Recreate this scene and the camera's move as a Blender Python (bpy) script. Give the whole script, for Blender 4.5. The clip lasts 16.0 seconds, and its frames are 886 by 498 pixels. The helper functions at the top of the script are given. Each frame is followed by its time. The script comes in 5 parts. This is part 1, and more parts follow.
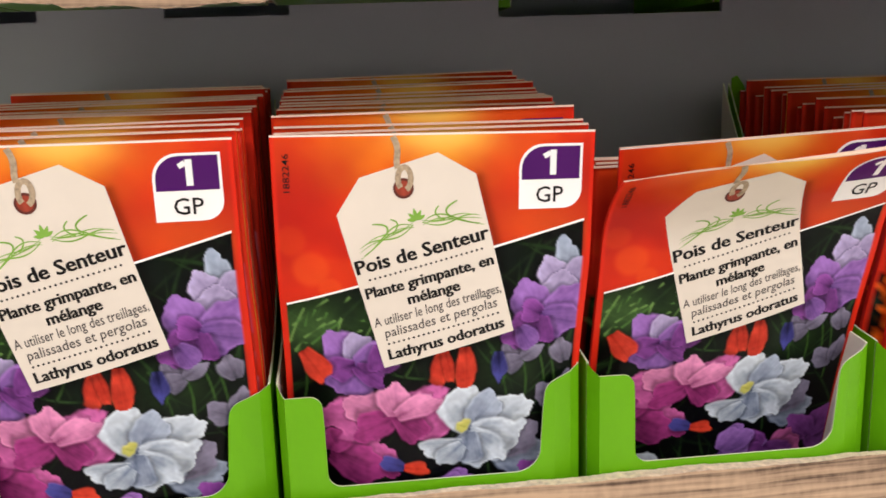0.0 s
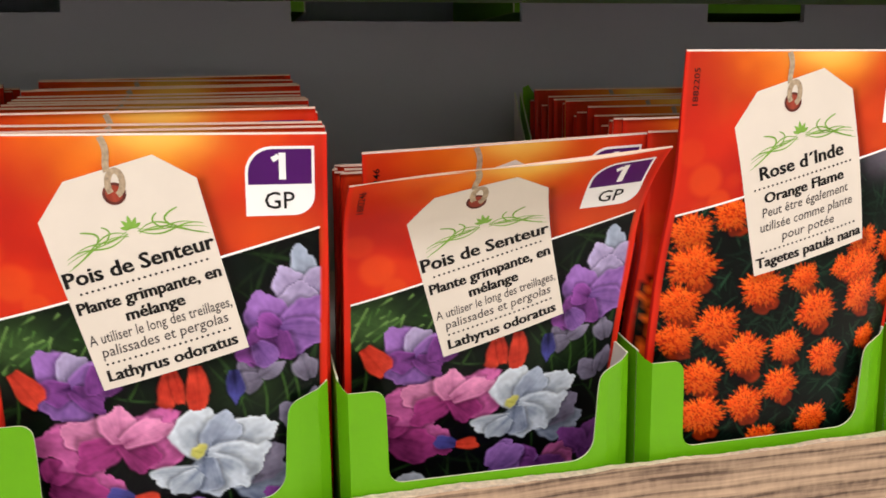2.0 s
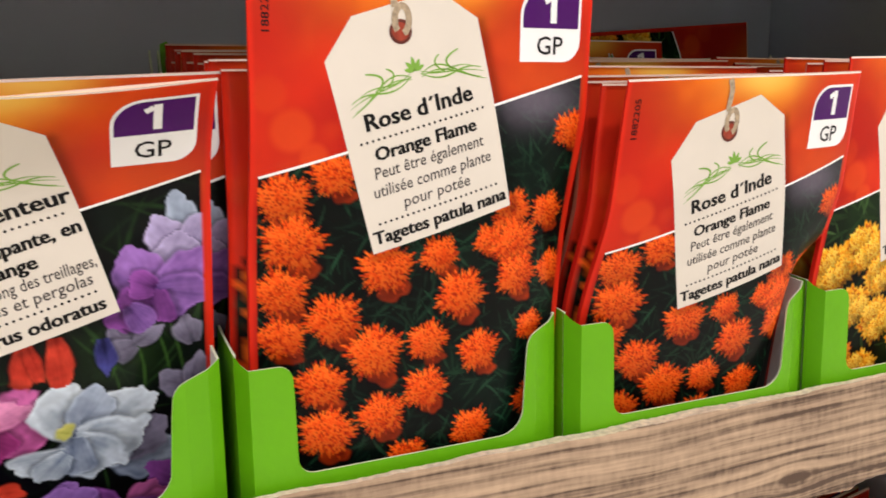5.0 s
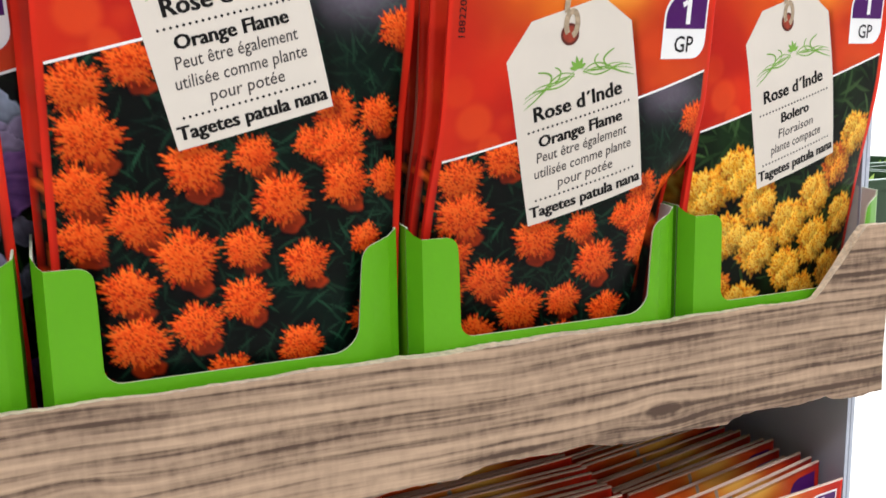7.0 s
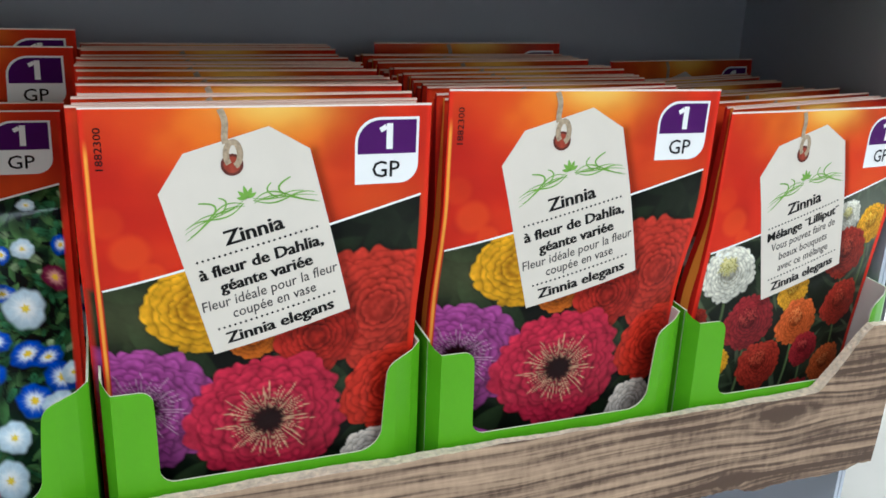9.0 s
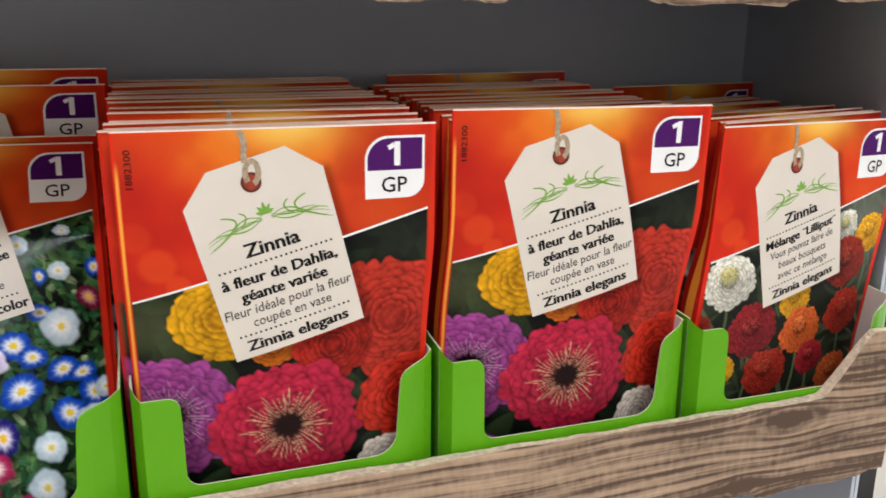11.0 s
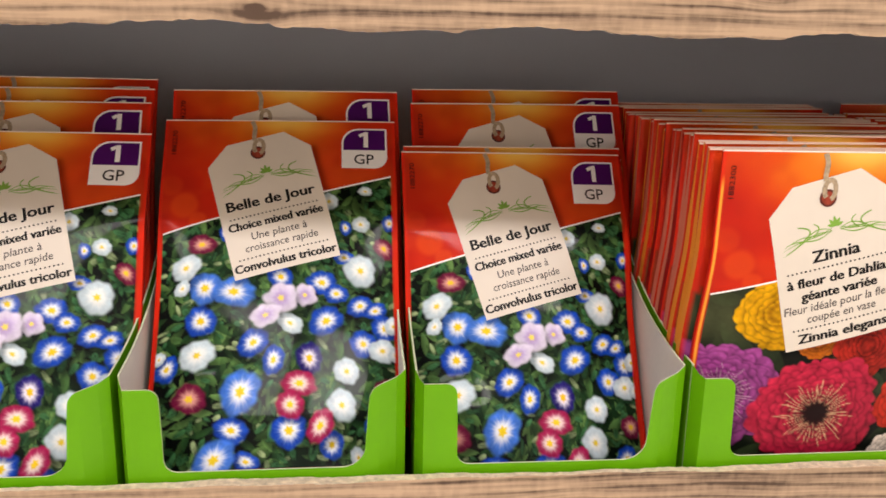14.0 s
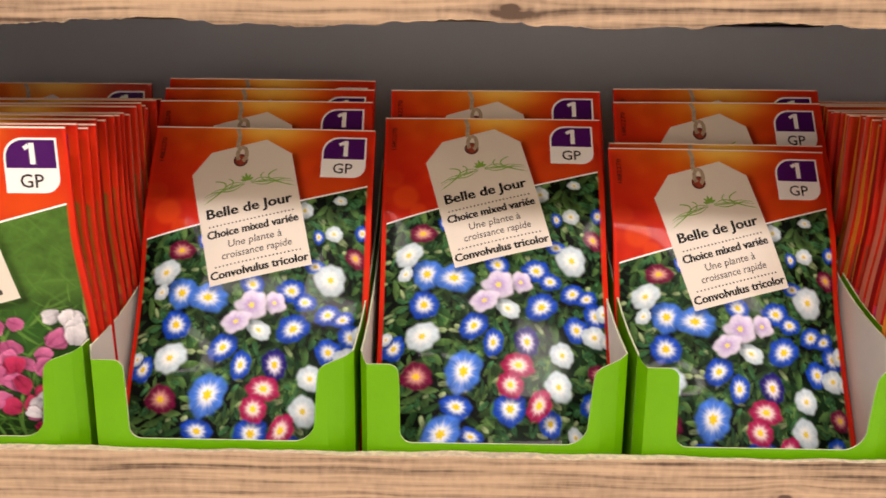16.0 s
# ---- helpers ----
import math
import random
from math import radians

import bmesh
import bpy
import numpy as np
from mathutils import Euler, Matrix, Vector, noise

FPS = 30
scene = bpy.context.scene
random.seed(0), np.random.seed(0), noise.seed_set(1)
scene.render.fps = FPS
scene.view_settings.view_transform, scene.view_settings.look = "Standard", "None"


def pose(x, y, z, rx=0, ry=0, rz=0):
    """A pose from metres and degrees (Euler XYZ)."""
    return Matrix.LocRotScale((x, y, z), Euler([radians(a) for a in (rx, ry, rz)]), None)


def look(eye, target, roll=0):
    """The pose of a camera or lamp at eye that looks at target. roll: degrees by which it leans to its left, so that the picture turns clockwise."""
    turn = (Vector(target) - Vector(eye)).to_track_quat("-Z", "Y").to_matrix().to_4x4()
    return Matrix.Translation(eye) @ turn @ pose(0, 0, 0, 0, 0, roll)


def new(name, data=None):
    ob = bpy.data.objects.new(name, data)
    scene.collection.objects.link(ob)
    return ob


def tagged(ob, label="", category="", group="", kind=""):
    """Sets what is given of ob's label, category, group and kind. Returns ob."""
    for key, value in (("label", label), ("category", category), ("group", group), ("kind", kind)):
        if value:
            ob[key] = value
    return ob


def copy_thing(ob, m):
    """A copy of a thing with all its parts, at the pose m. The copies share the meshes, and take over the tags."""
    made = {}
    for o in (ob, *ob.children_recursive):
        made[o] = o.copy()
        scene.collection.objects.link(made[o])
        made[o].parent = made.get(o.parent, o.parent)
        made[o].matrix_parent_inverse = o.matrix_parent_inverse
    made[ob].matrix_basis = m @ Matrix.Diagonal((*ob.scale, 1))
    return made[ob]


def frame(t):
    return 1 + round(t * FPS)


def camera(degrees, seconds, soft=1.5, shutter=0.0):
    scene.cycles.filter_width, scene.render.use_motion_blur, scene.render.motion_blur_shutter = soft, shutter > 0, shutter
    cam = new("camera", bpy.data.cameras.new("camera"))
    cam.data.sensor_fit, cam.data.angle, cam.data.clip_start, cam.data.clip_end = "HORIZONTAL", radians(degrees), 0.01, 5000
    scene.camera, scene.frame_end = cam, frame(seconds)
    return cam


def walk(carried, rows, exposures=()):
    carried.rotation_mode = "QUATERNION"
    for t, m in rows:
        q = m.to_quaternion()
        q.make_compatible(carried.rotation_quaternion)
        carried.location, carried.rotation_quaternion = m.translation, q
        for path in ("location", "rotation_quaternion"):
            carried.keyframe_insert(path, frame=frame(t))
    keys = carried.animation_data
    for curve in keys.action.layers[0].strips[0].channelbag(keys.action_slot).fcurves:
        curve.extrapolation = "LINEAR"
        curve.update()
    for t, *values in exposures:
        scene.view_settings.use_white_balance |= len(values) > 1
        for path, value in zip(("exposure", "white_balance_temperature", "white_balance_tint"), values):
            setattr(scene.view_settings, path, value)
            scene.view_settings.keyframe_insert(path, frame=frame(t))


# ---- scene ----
cam = camera(54.0, 16.0, soft=1.6, shutter=0.2)
PATH = [
    (0, (-0.003, -0.01, 1.397), (0.214, 1.935, 0.986), -1.9),
    (0.5, (0.008, -0.013, 1.397), (0.279, 1.928, 0.997), -1.6),
    (1, (0.018, -0.009, 1.396), (0.352, 1.923, 1.003), -1.4),
    (1.5, (0.032, -0.008, 1.394), (0.429, 1.916, 1.017), -1.3),
    (2, (0.04, -0.004, 1.391), (0.501, 1.905, 1.015), -0.9),
    (2.5, (0.051, -0.002, 1.39), (0.57, 1.896, 1.029), -0.5),
    (3, (0.064, -0.001, 1.386), (0.634, 1.885, 1.039), -0.4),
    (3.5, (0.078, 0.007, 1.386), (0.708, 1.875, 1.047), -0.2),
    (4, (0.099, 0.017, 1.379), (0.792, 1.866, 1.057), -0.5),
    (4.2, (0.103, 0.02, 1.378), (0.813, 1.86, 1.068), -0.6),
    (4.5, (0.108, 0.024, 1.377), (0.844, 1.852, 1.039), -0.8),
    (5, (0.122, 0.027, 1.369), (0.914, 1.832, 1.03), -1.0),
    (5.2, (0.13, 0.022, 1.365), (0.944, 1.822, 1.05), -1.2),
    (7.3, (0.162, 0.012, 1.33), (0.962, 1.815, 0.999), -1.0),
    (7.5, (0.162, 0.006, 1.315), (0.945, 1.81, 0.949), -0.5),
    (8, (0.164, 0.006, 1.293), (0.87, 1.798, 0.754), 1.6),
    (8.5, (0.161, -0.002, 1.256), (0.803, 1.803, 0.681), 1.7),
    (8.7, (0.159, 0.009, 1.249), (0.845, 1.78, 0.621), 2.5),
    (10.8, (0.164, -0.009, 1.237), (0.828, 1.806, 0.719), 0.4),
    (11, (0.159, -0.009, 1.24), (0.798, 1.811, 0.712), 0.5),
    (11.5, (0.147, -0.02, 1.243), (0.722, 1.824, 0.724), 0.3),
    (12, (0.12, -0.026, 1.246), (0.607, 1.843, 0.727), 0.5),
    (12.5, (0.096, -0.022, 1.246), (0.486, 1.87, 0.727), 0.9),
    (13, (0.078, -0.023, 1.245), (0.406, 1.882, 0.732), 1.4),
    (13.5, (0.054, -0.024, 1.242), (0.338, 1.89, 0.735), 1.6),
    (14, (0.042, -0.027, 1.245), (0.245, 1.898, 0.743), 1.3),
    (14.5, (0.027, -0.03, 1.241), (0.174, 1.902, 0.744), 1.2),
    (15, (0.02, -0.03, 1.24), (0.109, 1.905, 0.743), 1.0),
    (15.5, (0.014, -0.036, 1.239), (0.052, 1.904, 0.753), 0.8),
    (16, (0.002, -0.042, 1.24), (-0.033, 1.901, 0.764), 0.5),
]
walk(cam, [(t, look(eye, target, roll)) for t, eye, target, roll in PATH],
     exposures=[(0, -0.2, 6300, 16), (5, -0.2, 6200, 14), (7.5, -0.35, 5400, 9), (8.0, -0.28, 5200, 6), (8.6, -0.38, 5100, 3), (11, -0.38, 5800, 11), (12.5, -0.18, 6150, 14), (14.5, -0.12, 6780, 19), (16, -0.08, 7000, 21)])

# ---- world and lights ----
world = bpy.data.worlds.new("shop_air")
scene.world = world
world.use_nodes = True
world.node_tree.nodes["Background"].inputs[0].default_value = (1.0, 0.97, 0.94, 1)
world.node_tree.nodes["Background"].inputs[1].default_value = 0.13


def ceiling_panel(x, y, z, sx, sy, watts):
    lamp = bpy.data.lights.new("ceiling_panel_light", "AREA")
    lamp.shape, lamp.size, lamp.size_y, lamp.energy, lamp.color = "RECTANGLE", sx, sy, watts, (1.0, 0.975, 0.95)
    new("ceiling_panel_light", lamp).matrix_world = pose(x, y, z)


ceiling_panel(-0.9, -1.3, 2.93, 1.5, 0.3, 32)
ceiling_panel(1.0, -1.3, 2.93, 1.5, 0.3, 40)
# unseen lamp, added to brighten the background right of the stand
ceiling_panel(2.9, 2.3, 2.93, 1.2, 0.5, 200)

# ---- materials ----


def lin(r, g, b):
    return tuple((v / 255 / 12.92) if v <= 10 else ((v / 255 + 0.055) / 1.055) ** 2.4 for v in (r, g, b))


def material(name, colour=(0.5, 0.5, 0.5), rough=0.5, metal=0.0, bump=0.0, bump_scale=200.0, vary=0.0, vary_scale=20.0, attribute="", coat=0.0, stretch=(1, 1, 1), spec=0.5):
    m = bpy.data.materials.new(name)
    m.use_nodes = True
    nt = m.node_tree
    b = nt.nodes["Principled BSDF"]
    b.inputs["Base Color"].default_value = (*colour, 1)
    b.inputs["Roughness"].default_value = rough
    b.inputs["Metallic"].default_value = metal
    b.inputs["Coat Weight"].default_value = coat
    b.inputs["Coat Roughness"].default_value = 0.07
    b.inputs["Specular IOR Level"].default_value = spec
    tc = nt.nodes.new("ShaderNodeTexCoord")
    mp = nt.nodes.new("ShaderNodeMapping")
    mp.inputs["Scale"].default_value = stretch
    nt.links.new(tc.outputs["Object"], mp.inputs["Vector"])
    src = None
    if attribute:
        at = nt.nodes.new("ShaderNodeAttribute")
        at.attribute_name = attribute
        src = at.outputs["Color"]
    if vary:
        n = nt.nodes.new("ShaderNodeTexNoise")
        n.inputs["Scale"].default_value = vary_scale
        n.inputs["Detail"].default_value = 6
        nt.links.new(mp.outputs["Vector"], n.inputs["Vector"])
        mr = nt.nodes.new("ShaderNodeMapRange")
        mr.inputs[1].default_value, mr.inputs[2].default_value = 0.25, 0.75
        mr.inputs[3].default_value, mr.inputs[4].default_value = 1 - vary, 1 + vary
        nt.links.new(n.outputs["Fac"], mr.inputs[0])
        mul = nt.nodes.new("ShaderNodeVectorMath")
        mul.operation = "MULTIPLY"
        if src is None:
            mul.inputs[0].default_value = colour
        else:
            nt.links.new(src, mul.inputs[0])
        nt.links.new(mr.outputs[0], mul.inputs[1])
        src = mul.outputs[0]
        rr = nt.nodes.new("ShaderNodeMapRange")
        rr.inputs[3].default_value, rr.inputs[4].default_value = max(0.02, rough - 0.08), min(1, rough + 0.08)
        nt.links.new(n.outputs["Fac"], rr.inputs[0])
        nt.links.new(rr.outputs[0], b.inputs["Roughness"])
    if src is not None:
        nt.links.new(src, b.inputs["Base Color"])
    if bump:
        n2 = nt.nodes.new("ShaderNodeTexNoise")
        n2.inputs["Scale"].default_value = bump_scale
        n2.inputs["Detail"].default_value = 4
        nt.links.new(mp.outputs["Vector"], n2.inputs["Vector"])
        bp = nt.nodes.new("ShaderNodeBump")
        bp.inputs["Strength"].default_value = bump
        bp.inputs["Distance"].default_value = 0.002
        nt.links.new(n2.outputs["Fac"], bp.inputs["Height"])
        nt.links.new(bp.outputs["Normal"], b.inputs["Normal"])
    return m


PRINT = material("glossy_printed_paper", rough=0.42, attribute="Col", bump=0.12, bump_scale=38, coat=0.11, spec=0.05)
PAPER = material("cut_paper_edge", lin(246, 228, 214), 0.7, vary=0.04, vary_scale=200)
TAG = material("printed_tag_cream", lin(224, 214, 200), 0.36, vary=0.03, vary_scale=60, bump=0.08, bump_scale=45, spec=0.15)
PAPER_PINK = material("peach_cut_edge", lin(244, 208, 186), 0.7, vary=0.05, vary_scale=200)
INK = material("black_print", lin(18, 15, 15), 0.45, vary=0.06, vary_scale=300, spec=0.15)
INK_SOFT = material("grey_print", lin(74, 68, 66), 0.4, vary=0.06, vary_scale=300, spec=0.15)
WHITE = material("white_print", lin(245, 243, 240), 0.36, vary=0.02, vary_scale=60, spec=0.15)
PURPLE = material("purple_print", lin(74, 16, 96), 0.36, vary=0.05, vary_scale=80, spec=0.15)
SWIRL = material("green_swirl_print", lin(128, 172, 70), 0.4, vary=0.1, vary_scale=150, spec=0.15)
STRING = material("twine_print", lin(172, 152, 126), 0.5, vary=0.4, vary_scale=900, spec=0.15)
EYELET = material("eyelet_print", lin(150, 62, 44), 0.35, vary=0.25, vary_scale=500, spec=0.15)
EYELET_DARK = material("eyelet_shadow_print", lin(96, 48, 40), 0.4, vary=0.2, vary_scale=500, spec=0.15)
GREEN = material("green_coated_card", lin(100, 168, 6), 0.38, vary=0.05, vary_scale=30, bump=0.05, bump_scale=300, spec=0.22)
CARD_WHITE = material("white_card_inside", lin(226, 218, 208), 0.7, vary=0.04, vary_scale=80, bump=0.05, bump_scale=400)
CARD_EDGE = material("cut_card_edge", lin(214, 222, 190), 0.8, vary=0.12, vary_scale=400)
PANEL = material("grey_blue_board", lin(194, 198, 209), 0.62, vary=0.03, vary_scale=12, bump=0.05, bump_scale=150)
KRAFT = material("brown_corrugated_edge", lin(222, 204, 178), 0.9, vary=0.3, vary_scale=500, bump=0.5, bump_scale=700)


KRAFT_BASE = material("brown_kraft_liner", lin(150, 120, 92), 0.9, vary=0.1, vary_scale=60, bump=0.1, bump_scale=300)


def wood_print(name, knots, light, dark, right_dark=0.045):
    """Printed weathered plank: long grain lines bent round knots."""
    m = bpy.data.materials.new(name)
    m.use_nodes = True
    nt = m.node_tree
    N, L = nt.nodes, nt.links
    b = N["Principled BSDF"]
    tc = N.new("ShaderNodeTexCoord")
    sep = N.new("ShaderNodeSeparateXYZ")
    L.new(tc.outputs["Object"], sep.inputs[0])

    def mth(op, a, c=None, e=None):
        n = N.new("ShaderNodeMath")
        n.operation = op
        for i, v in enumerate((a, c, e)):
            if v is None:
                continue
            if isinstance(v, (int, float)):
                n.inputs[i].default_value = v
            else:
                L.new(v, n.inputs[i])
        return n.outputs[0]

    X, Z = sep.outputs[0], sep.outputs[2]
    bend, spot, ring = 0.0, 0.0, 0.0
    for kx, kz, kr in knots:
        dx = mth("DIVIDE", mth("SUBTRACT", X, kx), kr * 2.2)
        dz = mth("DIVIDE", mth("SUBTRACT", Z, kz), kr)
        r2 = mth("ADD", mth("MULTIPLY", dx, dx), mth("MULTIPLY", dz, dz))
        fall = mth("EXPONENT", mth("MULTIPLY", r2, -0.35))
        bend = mth("ADD", bend, mth("MULTIPLY", mth("MULTIPLY", dz, fall), kr * -0.75))
        core = mth("EXPONENT", mth("MULTIPLY", r2, -6.0))
        spot = mth("ADD", spot, core)
        rings = mth("MULTIPLY_ADD", mth("SINE", mth("MULTIPLY", mth("SQRT", r2), 11.0)), 0.5, 0.5)
        ring = mth("ADD", ring, mth("MULTIPLY", mth("EXPONENT", mth("MULTIPLY", r2, -0.6)), rings))
    z2 = mth("ADD", Z, bend)
    com = N.new("ShaderNodeCombineXYZ")
    L.new(X, com.inputs[0])
    L.new(z2, com.inputs[2])
    warp = N.new("ShaderNodeTexNoise")
    warp.inputs["Scale"].default_value = 9
    L.new(tc.outputs["Object"], warp.inputs["Vector"])
    z3 = mth("ADD", z2, mth("MULTIPLY", warp.outputs["Fac"], 0.006))
    com2 = N.new("ShaderNodeCombineXYZ")
    L.new(mth("MULTIPLY", X, 5.0), com2.inputs[0])
    L.new(mth("MULTIPLY", z3, 210.0), com2.inputs[2])
    grain = N.new("ShaderNodeTexNoise")
    grain.inputs["Scale"].default_value = 1.0
    grain.inputs["Detail"].default_value = 7
    grain.inputs["Roughness"].default_value = 0.6
    L.new(com2.outputs[0], grain.inputs["Vector"])
    com3 = N.new("ShaderNodeCombineXYZ")
    L.new(mth("MULTIPLY", X, 36.0), com3.inputs[0])
    L.new(mth("MULTIPLY", z3, 900.0), com3.inputs[2])
    fine = N.new("ShaderNodeTexNoise")
    fine.inputs["Scale"].default_value = 1.0
    fine.inputs["Detail"].default_value = 5
    L.new(com3.outputs[0], fine.inputs["Vector"])
    vert = N.new("ShaderNodeTexNoise")
    vert.inputs["Scale"].default_value = 1.0
    vert.inputs["Detail"].default_value = 5
    com4 = N.new("ShaderNodeCombineXYZ")
    L.new(mth("MULTIPLY", X, 420.0), com4.inputs[0])
    L.new(mth("MULTIPLY", Z, 190.0), com4.inputs[2])
    L.new(com4.outputs[0], vert.inputs["Vector"])
    mix = mth("ADD", mth("MULTIPLY", grain.outputs["Fac"], 0.54), mth("ADD", mth("MULTIPLY", fine.outputs["Fac"], 0.34), mth("MULTIPLY", vert.outputs["Fac"], 0.16)))
    lines = mth("SINE", mth("ADD", mth("MULTIPLY", z3, 1500.0), mth("MULTIPLY", grain.outputs["Fac"], 9.0)))
    lines = mth("POWER", mth("MULTIPLY_ADD", lines, 0.5, 0.5), 3.0)
    blot = N.new("ShaderNodeTexNoise")
    blot.inputs["Scale"].default_value = 1.0
    blot.inputs["Detail"].default_value = 3
    com5 = N.new("ShaderNodeCombineXYZ")
    L.new(mth("MULTIPLY", X, 22.0), com5.inputs[0])
    L.new(mth("MULTIPLY", z3, 95.0), com5.inputs[2])
    L.new(com5.outputs[0], blot.inputs["Vector"])
    mix = mth("ADD", mix, mth("MULTIPLY", mth("SUBTRACT", blot.outputs["Fac"], 0.5), 0.24))
    mix = mth("SUBTRACT", mix, mth("MULTIPLY", lines, 0.10))
    # darker towards the right end by a smooth ramp along the plank
    tone = N.new("ShaderNodeMapRange")
    tone.interpolation_type = "SMOOTHSTEP"
    tone.inputs[1].default_value, tone.inputs[2].default_value = 0.0, 0.30
    tone.inputs[3].default_value, tone.inputs[4].default_value = -0.012, right_dark
    L.new(X, tone.inputs[0])
    mix = mth("SUBTRACT", mix, tone.outputs[0])
    mix = mth("SUBTRACT", mix, mth("ADD", mth("MULTIPLY", spot, 0.22), mth("MULTIPLY", ring, 0.07)))
    ramp = N.new("ShaderNodeValToRGB")
    ramp.color_ramp.elements[0].position, ramp.color_ramp.elements[0].color = 0.345, (*dark, 1)
    ramp.color_ramp.elements[1].position, ramp.color_ramp.elements[1].color = 0.58, (*light, 1)
    e = ramp.color_ramp.elements.new(0.46)
    e.color = (*[0.42 * p + 0.58 * q for p, q in zip(dark, light)], 1)
    L.new(mix, ramp.inputs[0])
    L.new(ramp.outputs[0], b.inputs["Base Color"])
    b.inputs["Roughness"].default_value = 0.6
    bp = N.new("ShaderNodeBump")
    bp.inputs["Strength"].default_value = 0.12
    bp.inputs["Distance"].default_value = 0.001
    L.new(vert.outputs["Fac"], bp.inputs["Height"])
    L.new(bp.outputs["Normal"], b.inputs["Normal"])
    return m


# ---- mesh helpers ----


def link_mesh(name, verts, faces, mats, parent=None, label="", face_mats=None, smooth=False):
    me = bpy.data.meshes.new(name)
    me.from_pydata([tuple(v) for v in verts], [], [tuple(f) for f in faces])
    for m in mats if isinstance(mats, (list, tuple)) else [mats]:
        me.materials.append(m)
    if face_mats is not None:
        me.polygons.foreach_set("material_index", face_mats)
    if smooth:
        me.polygons.foreach_set("use_smooth", [True] * len(me.polygons))
    me.update()
    ob = new(name, me)
    if parent is not None:
        ob.parent = parent
    if label:
        tagged(ob, label)
    return ob


def part(name, bm, mats, parent=None, label=""):
    me = bpy.data.meshes.new(name)
    bm.to_mesh(me)
    bm.free()
    for m in mats if isinstance(mats, (list, tuple)) else [mats]:
        me.materials.append(m)
    ob = new(name, me)
    if parent is not None:
        ob.parent = parent
    if label:
        tagged(ob, label)
    return ob


def box_bm(x0, x1, y0, y1, z0, z1, bevel=0.0):
    bm = bmesh.new()
    bmesh.ops.create_cube(bm, size=1.0, matrix=Matrix.Translation(((x0 + x1) / 2, (y0 + y1) / 2, (z0 + z1) / 2)) @ Matrix.Diagonal((x1 - x0, y1 - y0, z1 - z0, 1)))
    if bevel:
        bmesh.ops.bevel(bm, geom=bm.edges[:], offset=bevel, segments=2, affect="EDGES", profile=0.5)
    return bm


# ---- room round the stand ----
ROOM_WALL = material("cream_shop_wall", lin(238, 234, 226), 0.8, vary=0.04, vary_scale=3, bump=0.05, bump_scale=60)
FLOOR = material("pale_shop_floor", lin(224, 219, 210), 0.4, vary=0.06, vary_scale=4, bump=0.03, bump_scale=40)
CEIL = material("white_ceiling", lin(232, 230, 224), 0.9, vary=0.02, vary_scale=5)
tagged(part("floor", box_bm(-3, 4, -3, 4, -0.05, 0), FLOOR), "pale polished shop floor", "floor", kind="structure")
tagged(part("ceiling", box_bm(-3, 4, -3, 4, 3.0, 3.05), CEIL), "plain white shop ceiling", "ceiling", kind="structure")
for nm, q in (("wall_west", (-3.1, -3, -3, 4)), ("wall_east", (4, 4.1, -3, 4)), ("wall_south", (-3.1, 4.1, -3.1, -3)), ("wall_north", (-3.1, 4.1, 4, 4.1))):
    tagged(part(nm, box_bm(q[0], q[1], q[2], q[3], 0, 3), ROOM_WALL), "plain cream shop wall", "wall", kind="structure")

# ---- display stand ----
TIER = 0.171
BACK_Y = 0.377
RIGHT_F, RIGHT_B, LEFT_F, LEFT_B = 0.4208, 0.4935, -0.235, -0.260
SIDE_Y = 0.2335
stand = new("display_stand")
stand.location = (0.08, 0.3, 0)
tagged(stand, "grey-blue cardboard display stand with printed trays", "display stand")
inv = Matrix.Translation((-0.08, -0.3, 0))


def in_stand(ob):
    ob.parent = stand
    ob.matrix_parent_inverse = inv
    return ob


def prism(points, z0, z1):
    """Upright prism over a plan outline."""
    n = len(points)
    v = [(x, y, z0) for x, y in points] + [(x, y, z1) for x, y in points]
    f = [tuple(range(n))[::-1], tuple(range(n, 2 * n))] + [(i, (i + 1) % n, n + (i + 1) % n, n + i) for i in range(n)]
    return v, f


v, f = prism([(RIGHT_F, SIDE_Y), (RIGHT_F + 0.0016, SIDE_Y), (RIGHT_B + 0.0016, 0.50), (RIGHT_B, 0.50)], 0.02, 1.62)
in_stand(link_mesh("side_panel", v, f, PANEL))
v, f = prism([(RIGHT_F + 0.0026, SIDE_Y + 0.0005), (RIGHT_F + 0.0042, SIDE_Y + 0.0005), (RIGHT_B + 0.0042, 0.50), (RIGHT_B + 0.0026, 0.50)], 0.02, 1.62)
in_stand(link_mesh("outer_side_panel", v, f, PANEL))
v, f = prism([(LEFT_F - 0.004, 0.2215), (LEFT_F, 0.2215), (LEFT_B, 0.50), (LEFT_B - 0.004, 0.50)], 0.02, 1.62)
in_stand(link_mesh("side_panel", v, f, PANEL))
# back board in bands, with hand holes left open above each shelf
HOLES = [(-0.175, -0.125), (-0.074, -0.022), (0.068, 0.170), (0.262, 0.314)]
SILLS = (0.0040, 0.0045, 0.0012, 0.0010)


def back_band(x0, x1, z0, z1):
    in_stand(part("back_panel", box_bm(x0, x1, BACK_Y, BACK_Y + 0.003, z0, z1), PANEL))


